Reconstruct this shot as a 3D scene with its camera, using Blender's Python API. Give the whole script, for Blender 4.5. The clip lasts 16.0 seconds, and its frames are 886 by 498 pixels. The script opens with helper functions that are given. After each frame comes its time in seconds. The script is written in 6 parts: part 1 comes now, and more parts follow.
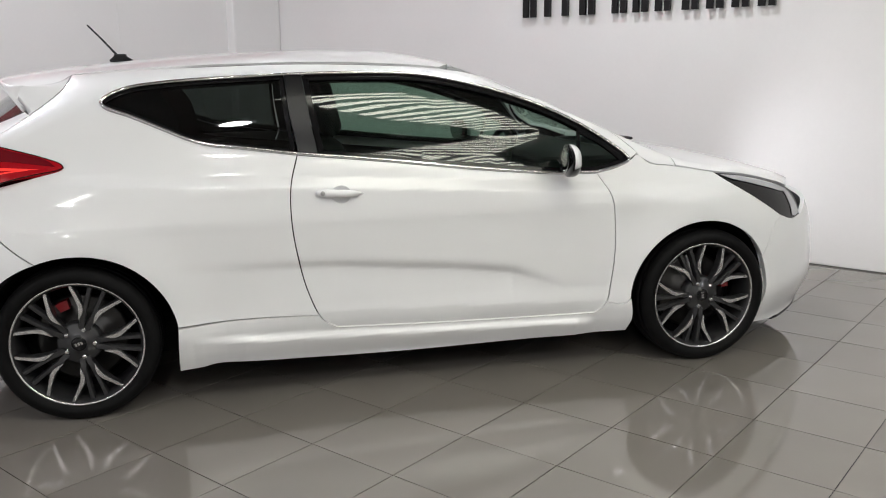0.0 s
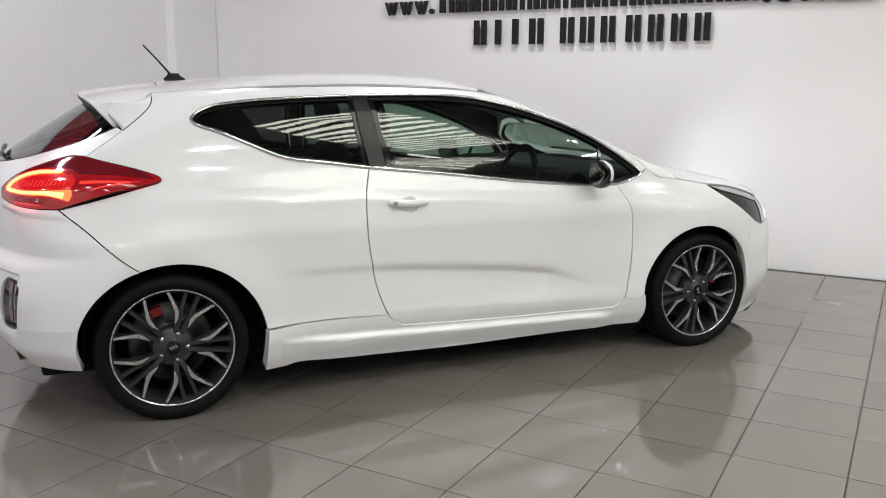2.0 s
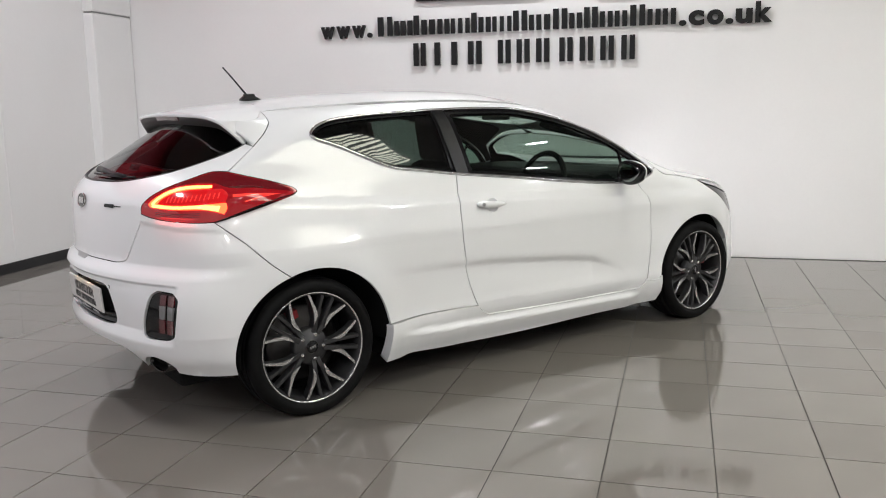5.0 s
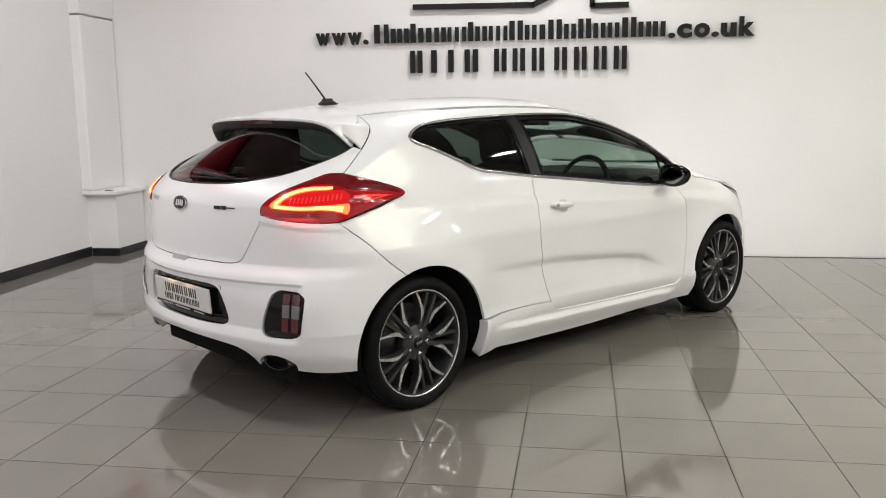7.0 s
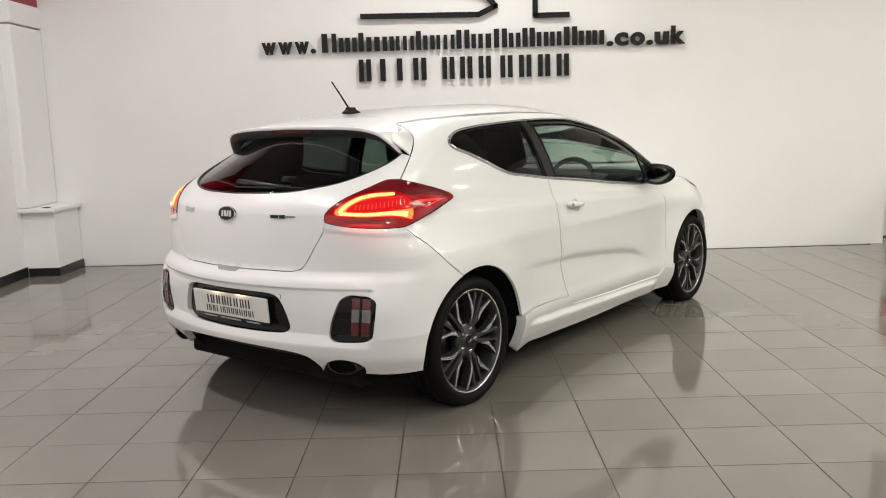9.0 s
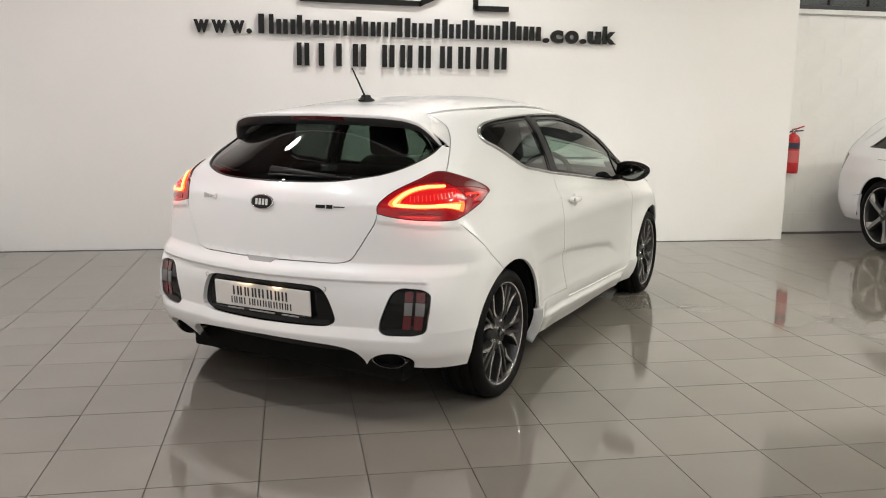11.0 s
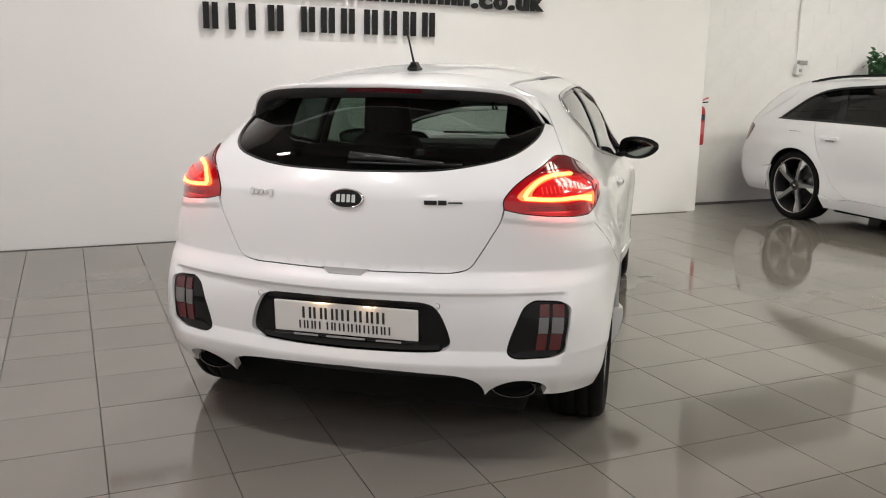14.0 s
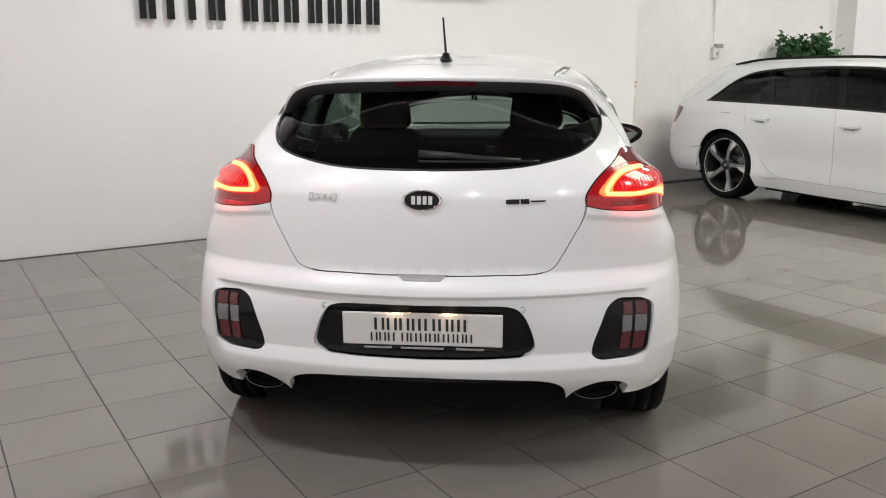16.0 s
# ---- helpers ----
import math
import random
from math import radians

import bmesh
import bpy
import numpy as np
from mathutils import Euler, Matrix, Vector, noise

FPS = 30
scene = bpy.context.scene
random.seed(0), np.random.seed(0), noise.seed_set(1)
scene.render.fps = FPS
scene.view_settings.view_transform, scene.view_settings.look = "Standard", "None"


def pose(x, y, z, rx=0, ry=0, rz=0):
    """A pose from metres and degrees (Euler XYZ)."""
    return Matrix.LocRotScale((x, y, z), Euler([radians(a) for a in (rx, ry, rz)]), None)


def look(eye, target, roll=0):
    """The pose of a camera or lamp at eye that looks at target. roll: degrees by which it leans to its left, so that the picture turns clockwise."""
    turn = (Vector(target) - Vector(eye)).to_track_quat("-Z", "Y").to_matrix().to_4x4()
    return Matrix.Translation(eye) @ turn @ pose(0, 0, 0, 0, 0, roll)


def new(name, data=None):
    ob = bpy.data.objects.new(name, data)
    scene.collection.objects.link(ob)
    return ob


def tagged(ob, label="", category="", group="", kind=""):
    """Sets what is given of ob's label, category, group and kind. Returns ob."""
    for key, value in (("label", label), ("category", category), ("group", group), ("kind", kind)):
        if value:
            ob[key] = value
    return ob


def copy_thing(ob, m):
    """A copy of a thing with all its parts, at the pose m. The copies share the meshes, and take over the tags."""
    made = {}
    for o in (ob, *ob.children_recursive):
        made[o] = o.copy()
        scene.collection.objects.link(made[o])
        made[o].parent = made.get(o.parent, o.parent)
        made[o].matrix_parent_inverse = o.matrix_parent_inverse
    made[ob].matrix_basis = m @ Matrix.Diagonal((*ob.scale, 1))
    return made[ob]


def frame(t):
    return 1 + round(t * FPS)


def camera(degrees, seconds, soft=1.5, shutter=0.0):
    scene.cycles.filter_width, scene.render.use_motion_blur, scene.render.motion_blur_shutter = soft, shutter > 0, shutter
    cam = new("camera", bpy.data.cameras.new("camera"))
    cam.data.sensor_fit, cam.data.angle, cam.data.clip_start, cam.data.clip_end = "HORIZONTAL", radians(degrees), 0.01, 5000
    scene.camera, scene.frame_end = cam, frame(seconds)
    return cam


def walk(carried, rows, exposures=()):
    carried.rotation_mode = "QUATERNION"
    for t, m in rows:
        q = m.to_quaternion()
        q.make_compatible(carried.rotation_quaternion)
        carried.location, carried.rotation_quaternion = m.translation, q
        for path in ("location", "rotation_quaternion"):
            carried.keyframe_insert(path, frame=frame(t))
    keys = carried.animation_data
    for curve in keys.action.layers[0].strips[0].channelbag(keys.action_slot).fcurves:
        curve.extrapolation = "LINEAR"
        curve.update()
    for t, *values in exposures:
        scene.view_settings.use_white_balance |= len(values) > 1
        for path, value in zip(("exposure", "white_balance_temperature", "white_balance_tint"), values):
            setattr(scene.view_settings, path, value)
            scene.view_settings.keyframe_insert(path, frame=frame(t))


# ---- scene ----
cam = camera(55.1, 16.0, 1.05)
PATH = [
    (0, (-2.022, -3.688, 1.332), (-0.504, -2.455, 0.91), -0.6),
    (0.5, (-2.232, -3.589, 1.336), (-0.665, -2.411, 0.937), -0.2),
    (1, (-2.415, -3.452, 1.346), (-0.783, -2.363, 0.957), -0.6),
    (1.5, (-2.61, -3.287, 1.35), (-0.916, -2.3, 0.952), -0.5),
    (2, (-2.847, -3.187, 1.346), (-1.129, -2.235, 0.97), 0.4),
    (2.5, (-3.045, -3.045, 1.351), (-1.318, -2.099, 1.001), 0.0),
    (3, (-3.218, -2.844, 1.338), (-1.46, -1.952, 1.004), -0.4),
    (5.3, (-3.835, -2.037, 1.308), (-1.931, -1.518, 0.982), -0.9),
    (5.5, (-3.884, -1.952, 1.316), (-1.98, -1.433, 0.991), -0.7),
    (6, (-3.946, -1.731, 1.316), (-2.027, -1.267, 0.996), -0.7),
    (6.5, (-4.004, -1.521, 1.322), (-2.064, -1.154, 1.005), -0.8),
    (7, (-4.119, -1.344, 1.309), (-2.169, -1.027, 0.997), -0.7),
    (7.5, (-4.182, -1.149, 1.312), (-2.221, -0.907, 1.001), -0.9),
    (8, (-4.192, -0.92, 1.322), (-2.218, -0.807, 1.02), -1.1),
    (8.5, (-4.284, -0.751, 1.317), (-2.306, -0.706, 1.025), -1.6),
    (9, (-4.335, -0.55, 1.321), (-2.358, -0.538, 1.02), -1.7),
    (9.2, (-4.351, -0.473, 1.33), (-2.374, -0.47, 1.025), -1.7),
    (11.3, (-4.197, 0.44, 1.35), (-2.265, 0.036, 1.027), 1.1),
    (11.5, (-4.153, 0.514, 1.341), (-2.226, 0.083, 1.024), 1.2),
    (12, (-3.973, 0.664, 1.318), (-2.065, 0.174, 0.972), 1.2),
    (12.5, (-3.781, 0.817, 1.322), (-1.89, 0.283, 0.952), 0.8),
    (13, (-3.594, 0.992, 1.327), (-1.735, 0.354, 0.961), 0.6),
    (13.5, (-3.416, 1.156, 1.327), (-1.592, 0.426, 0.955), 0.6),
    (14, (-3.247, 1.281, 1.326), (-1.452, 0.49, 0.936), 0.9),
    (14.5, (-3.112, 1.416, 1.327), (-1.351, 0.555, 0.925), 1.0),
    (15, (-2.993, 1.594, 1.345), (-1.297, 0.618, 0.933), 0.6),
    (15.5, (-2.922, 1.732, 1.351), (-1.259, 0.703, 0.931), 0.9),
    (16, (-2.808, 1.784, 1.341), (-1.148, 0.749, 0.923), -0.1),
]
walk(cam, [(t, look(eye, target, roll)) for t, eye, target, roll in PATH],
     [(0.0, -0.12, 6100, 13), (0.5, -0.05, 6100, 13), (3.0, -0.06, 6050, 13), (6.5, 0.04, 6270, 11.5), (9.0, 0.08, 6560, 10), (12.5, 0.03, 6600, 10), (14.5, -0.01, 6430, 11), (16.0, 0.08, 6300, 10)])

from mathutils import geometry

# ---- light ----
CAR = pose(0.017, 0.022, 0, 0, 0, -37.5)
ESTATE_AT = pose(3.085, -6.25, 0, 0, 0, 176.7)
world = bpy.data.worlds.new("world")
scene.world = world
world.use_nodes = True
world.node_tree.nodes["Background"].inputs["Color"].default_value = (0.8, 0.86, 1.0, 1)
world.node_tree.nodes["Background"].inputs["Strength"].default_value = 0.15


def lamp(name, kind, energy, m, colour=(1, 1, 1), **kw):
    data = bpy.data.lights.new(name, kind)
    data.energy, data.color = energy, colour
    if "size" in kw:
        data.shape, data.size, data.size_y = "RECTANGLE", kw["size"][0], kw["size"][1]
    if "disc" in kw:
        data.shape, data.size = "DISK", kw["disc"]
    if "cone" in kw:
        data.spot_size, data.spot_blend, data.shadow_soft_size = radians(kw["cone"]), 1.0, 0.05
    ob = new(name, data)
    ob.matrix_basis = m
    return ob


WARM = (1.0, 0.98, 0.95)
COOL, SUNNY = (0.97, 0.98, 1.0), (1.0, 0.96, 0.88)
# Fill lamps added to light the room; only (-1.95, -3.57) is known, from a reflection.
CEILING_FILL = [(-7.0, y, w) for y, w in ((-6.6, 74), (-3.57, 46), (-0.6, 31), (2.2, 31))]
CEILING_FILL += [(-4.5, y, w) for y, w in ((-6.6, 38), (-3.57, 25), (-0.6, 38), (2.2, 38))]
CEILING_FILL += [(-1.95, -6.6, 48), (-1.95, -3.57, 38), (0.2, -8.6, 125), (2.0, -6.8, 22), (-1.2, 1.5, 40), (0.0, 2.7, 54), (2.3, -0.95, 64), (2.3, 1.6, 15), (1.8, -10.4, 40)]
for x, y, watts in CEILING_FILL:
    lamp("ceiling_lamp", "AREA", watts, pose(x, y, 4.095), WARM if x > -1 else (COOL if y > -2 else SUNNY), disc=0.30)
for y in (-0.6, 0.6):
    lamp("headlight_beam", "SPOT", 14, CAR @ look((3.34, y, 0.68), (5.0, y, 0.62)), (1, 0.97, 0.95), cone=105)

# ---- materials ----
def material(name, colour, rough=0.5, metal=0.0, coat=0.0, spread=0.06, scale=6.0, fine=120.0, bump=0.0, rough_spread=0.0, spec=0.5, coat_rough=0.035):
    """A surface with variation at a large and a fine scale."""
    m = bpy.data.materials.new(name)
    m.use_nodes = True
    nodes, links = m.node_tree.nodes, m.node_tree.links
    b = nodes["Principled BSDF"]
    b.inputs["Roughness"].default_value, b.inputs["Metallic"].default_value = rough, metal
    b.inputs["Coat Weight"].default_value, b.inputs["Coat Roughness"].default_value = coat, coat_rough
    b.inputs["Specular IOR Level"].default_value = spec
    where = nodes.new("ShaderNodeTexCoord")
    big, small, mix, ramp = (nodes.new(k) for k in ("ShaderNodeTexNoise", "ShaderNodeTexNoise", "ShaderNodeMath", "ShaderNodeMapRange"))
    big.inputs["Scale"].default_value, small.inputs["Scale"].default_value = scale, fine
    big.inputs["Detail"].default_value, small.inputs["Detail"].default_value = 3, 2
    for n in (big, small):
        links.new(where.outputs["Object"], n.inputs["Vector"])
    mix.operation = "MULTIPLY_ADD"
    mix.inputs[1].default_value = 0.35
    links.new(small.outputs["Fac"], mix.inputs[0])
    links.new(big.outputs["Fac"], mix.inputs[2])
    ramp.inputs["From Min"].default_value, ramp.inputs["From Max"].default_value = 0.4, 0.95
    ramp.inputs["To Min"].default_value, ramp.inputs["To Max"].default_value = 1 - spread, 1 + spread
    links.new(mix.outputs[0], ramp.inputs["Value"])
    tint = nodes.new("ShaderNodeVectorMath")
    tint.operation = "SCALE"
    tint.inputs[0].default_value = colour
    links.new(ramp.outputs[0], tint.inputs["Scale"])
    links.new(tint.outputs[0], b.inputs["Base Color"])
    if rough_spread:
        r = nodes.new("ShaderNodeMapRange")
        r.inputs["From Min"].default_value, r.inputs["From Max"].default_value = 0.3, 0.75
        r.inputs["To Min"].default_value, r.inputs["To Max"].default_value = max(rough - rough_spread, 0), rough + rough_spread
        links.new(big.outputs["Fac"], r.inputs["Value"])
        links.new(r.outputs[0], b.inputs["Roughness"])
    if bump:
        k = nodes.new("ShaderNodeBump")
        k.inputs["Strength"].default_value, k.inputs["Distance"].default_value = 1.0, bump
        links.new(mix.outputs[0], k.inputs["Height"])
        links.new(k.outputs[0], b.inputs["Normal"])
    return m


def glowing(name, colour, strength, base=(0.5, 0.5, 0.5), spec=0.5, coat=0.0):
    m = bpy.data.materials.new(name)
    m.use_nodes = True
    b = m.node_tree.nodes["Principled BSDF"]
    b.inputs["Base Color"].default_value = (*base, 1)
    b.inputs["Emission Color"].default_value, b.inputs["Emission Strength"].default_value = (*colour, 1), strength
    b.inputs["Roughness"].default_value, b.inputs["Specular IOR Level"].default_value = 0.12, spec
    b.inputs["Coat Weight"].default_value, b.inputs["Coat Roughness"].default_value = coat, 0.02
    return m


def pane(name, tint, gloss=0.02, front=0.05):
    """Tinted window glass: clear through the tint, with a mirror gloss that grows at a slant."""
    m = bpy.data.materials.new(name)
    m.use_nodes = True
    nodes, links = m.node_tree.nodes, m.node_tree.links
    nodes.clear()
    out, mix, clear, shine, slant, power, amount = (nodes.new("ShaderNode" + k) for k in ("OutputMaterial", "MixShader", "BsdfTransparent", "BsdfGlossy", "LayerWeight", "Math", "MapRange"))
    clear.inputs["Color"].default_value = (*tint, 1)
    shine.inputs["Roughness"].default_value = gloss
    shine.inputs["Color"].default_value = (1, 1, 1, 1)
    slant.inputs["Blend"].default_value = 0.5
    power.operation = "POWER"
    power.inputs[1].default_value = 5.0
    amount.inputs["To Min"].default_value, amount.inputs["To Max"].default_value = front, 1.0
    links.new(slant.outputs["Facing"], power.inputs[0])
    links.new(power.outputs[0], amount.inputs["Value"])
    links.new(amount.outputs[0], mix.inputs["Fac"])
    links.new(clear.outputs[0], mix.inputs[1])
    links.new(shine.outputs[0], mix.inputs[2])
    links.new(mix.outputs[0], out.inputs["Surface"])
    return m


PAINT = material("white_pearl_paint", (0.785, 0.79, 0.785), 0.34, coat=0.75, spread=0.012, scale=3, fine=900, coat_rough=0.07)
PAINT_FAR = material("white_gloss_paint", (0.80, 0.81, 0.83), 0.3, coat=0.7, spread=0.012, scale=3, fine=600)
TRIM = material("satin_black_trim", (0.008, 0.008, 0.0085), 0.35, spread=0.2, fine=300, spec=0.3)
SATIN = material("satin_grey_trim", (0.045, 0.044, 0.044), 0.45, spread=0.15, fine=300)
GLOSS = material("gloss_black", (0.006, 0.006, 0.0065), 0.10, spread=0.1, spec=0.28)
DARK = material("dark_cavity", (0.008, 0.008, 0.008), 0.9, spread=0.2, spec=0.15)
RUBBER = material("tyre_rubber", (0.006, 0.006, 0.006), 0.6, spread=0.25, scale=14, fine=160, bump=0.0006, spec=0.10)
CHROME = material("chrome", (0.72, 0.72, 0.72), 0.1, metal=1.0, spread=0.03)
ALLOY = material("machined_alloy", (0.66, 0.66, 0.65), 0.25, metal=0.85, spread=0.06, fine=400)
GRAPHITE = material("graphite_wheel_paint", (0.030, 0.030, 0.031), 0.36, metal=0.25, coat=0.3, spread=0.1)
SILVER = material("silver_wheel_paint", (0.45, 0.45, 0.455), 0.3, metal=0.6, coat=0.3, spread=0.06)
BLADE = material("grey_wheel_paint", (0.22, 0.22, 0.225), 0.35, metal=0.5, coat=0.3, spread=0.08)
STEEL = material("brake_steel", (0.08, 0.078, 0.075), 0.4, metal=1.0, spread=0.12, scale=20)
DARK_STEEL = material("dark_chrome", (0.11, 0.108, 0.105), 0.22, metal=1.0, spread=0.12, scale=20)
CALIPER = material("red_caliper_paint", (0.24, 0.008, 0.012), 0.35, spread=0.1)
RED_PAINT = material("red_enamel", (0.48, 0.012, 0.015), 0.3, coat=0.4, spread=0.08)
CLOTH = material("black_leather", (0.011, 0.0105, 0.0105), 0.6, spread=0.2, fine=250, bump=0.0006, spec=0.12)
SIDE_GLASS = pane("green_tinted_glass", (0.37, 0.49, 0.42), front=0.05)
DARK_GLASS = pane("privacy_glass", (0.16, 0.185, 0.175))
REAR_GLASS = pane("dark_rear_glass", (0.215, 0.26, 0.235), front=0.026)
SCREEN_GLASS = pane("windscreen_glass", (0.78, 0.86, 0.81))
WINDOW_GLASS = pane("dusty_window_glass", (0.16, 0.18, 0.17), gloss=0.3)
FAR_GLASS = pane("estate_glass", (0.045, 0.048, 0.05), front=0.03)
LENS_RED = glowing("red_lens", (1.0, 0.008, 0.020), 0.18, (0.16, 0.0015, 0.004), 0.3, 1.0)
LENS_DEEP = material("deep_red_lens", (0.13, 0.002, 0.006), 0.08, coat=1.0, spread=0.1, spec=0.4)
LENS_MID = glowing("glowing_red_lens", (1.0, 0.012, 0.014), 0.42, (0.33, 0.004, 0.006), 0.3, 1.0)
LENS_LINE = glowing("lit_red_lens", (1.0, 0.06, 0.04), 0.9, (0.5, 0.01, 0.01), 0.25, 1.0)
LED = glowing("lit_tail_strip", (1.0, 0.055, 0.014), 6.5, (0.4, 0.02, 0.01), 0.2)
LED_HOT = glowing("bright_tail_strip", (1.0, 0.125, 0.026), 15.0, (0.4, 0.05, 0.01), 0.2)
LENS_WHITE = material("clear_reversing_lens", (0.15, 0.147, 0.147), 0.15, coat=0.8, spread=0.1)
LENS_CLEAR = material("clear_headlight_lens", (0.36, 0.36, 0.37), 0.12, coat=0.8, spread=0.1)
LENS_PINK = material("red_reflector", (0.085, 0.003, 0.007), 0.16, coat=0.8, spread=0.15)
PLATE_WHITE = material("plate_acrylic", (0.68, 0.67, 0.64), 0.22, coat=0.5, spread=0.02)
INK = material("black_print", (0.02, 0.02, 0.02), 0.4)
INK_GREY = material("grey_print", (0.3, 0.3, 0.3), 0.4)
PLASTER = material("white_painted_plaster", (0.80, 0.79, 0.778), 0.55, spread=0.02, scale=1.3, fine=40, bump=0.0006)
BLOCK_PAINT = material("white_painted_block", (0.80, 0.79, 0.77), 0.5, spread=0.03, scale=5, fine=70, bump=0.0012)
SKIRT = material("black_skirting", (0.012, 0.012, 0.013), 0.35, spread=0.2)
RED_BOARD = material("dark_red_board", (0.29, 0.018, 0.032), 0.45, spread=0.06)
CEILING_PAINT = material("dark_roof_sheet", (0.27, 0.265, 0.255), 0.6, spread=0.05, scale=2)
SIGN_BLACK = material("black_sign_acrylic", (0.009, 0.009, 0.009), 0.45, spread=0.1, spec=0.25)
GROUT = material("dark_grout", (0.075, 0.070, 0.063), 0.8, spread=0.2, scale=20)
GREY_BOX = material("grey_plastic", (0.35, 0.35, 0.34), 0.5)
WHITE_PLASTIC = material("white_plastic", (0.72, 0.72, 0.70), 0.4)
LEAF = material("green_leaf", (0.025, 0.09, 0.025), 0.42, spread=0.45, scale=9, fine=60)
BARK = material("brown_stem", (0.13, 0.085, 0.05), 0.8, spread=0.3, scale=30)
POT = material("grey_pot", (0.12, 0.12, 0.12), 0.5)
FRAME_DARK = material("dark_window_frame", (0.03, 0.03, 0.032), 0.4)


def tile_material():
    """Polished grey porcelain, each tile a little different."""
    m = material("grey_porcelain", (0.179, 0.164, 0.145), 0.07, spread=0.04, scale=2.2, fine=4, rough_spread=0.02, spec=0.75)
    nodes, links = m.node_tree.nodes, m.node_tree.links
    b = nodes["Principled BSDF"]
    for n in nodes:
        if n.type == "TEX_NOISE":
            n.inputs["Detail"].default_value = 0.5
    link = b.inputs["Base Color"].links[0]
    info, rng, tone = nodes.new("ShaderNodeObjectInfo"), nodes.new("ShaderNodeMapRange"), nodes.new("ShaderNodeVectorMath")
    rng.inputs["To Min"].default_value, rng.inputs["To Max"].default_value = 0.93, 1.06
    tone.operation = "SCALE"
    links.new(info.outputs["Random"], rng.inputs["Value"])
    links.new(link.from_socket, tone.inputs[0])
    links.new(rng.outputs[0], tone.inputs["Scale"])
    links.new(tone.outputs[0], b.inputs["Base Color"])
    return m


TILE = tile_material()

# ---- the hatchback's shape: x ahead of the rear axle, y to its left, z up ----
def curve(xs, ys):
    """A smooth curve without overshoot through a few knots."""
    xs, ys = np.array(xs, float), np.array(ys, float)
    h, d = np.diff(xs), np.diff(ys) / np.diff(xs)
    m = np.zeros(len(xs))
    for i in range(1, len(xs) - 1):
        if d[i - 1] * d[i] > 0:
            w1, w2 = 2 * h[i] + h[i - 1], h[i] + 2 * h[i - 1]
            m[i] = (w1 + w2) / (w1 / d[i - 1] + w2 / d[i])
    m[0], m[-1] = d[0], d[-1]

    def at(x):
        x = np.clip(np.asarray(x, float), xs[0], xs[-1])
        i = np.clip(np.searchsorted(xs, x) - 1, 0, len(h) - 1)
        t = (x - xs[i]) / h[i]
        return (ys[i] * (1 + 2 * t) * (1 - t) ** 2 + m[i] * h[i] * t * (1 - t) ** 2
                + ys[i + 1] * t * t * (3 - 2 * t) + m[i + 1] * h[i] * t * t * (t - 1))
    return at


def smax(a, b, k):
    h = np.clip(0.5 + 0.5 * (a - b) / k, 0, 1)
    return b + (a - b) * h + k * h * (1 - h)


def bell(x, c, w):
    return np.exp(-((x - c) / w) ** 2)


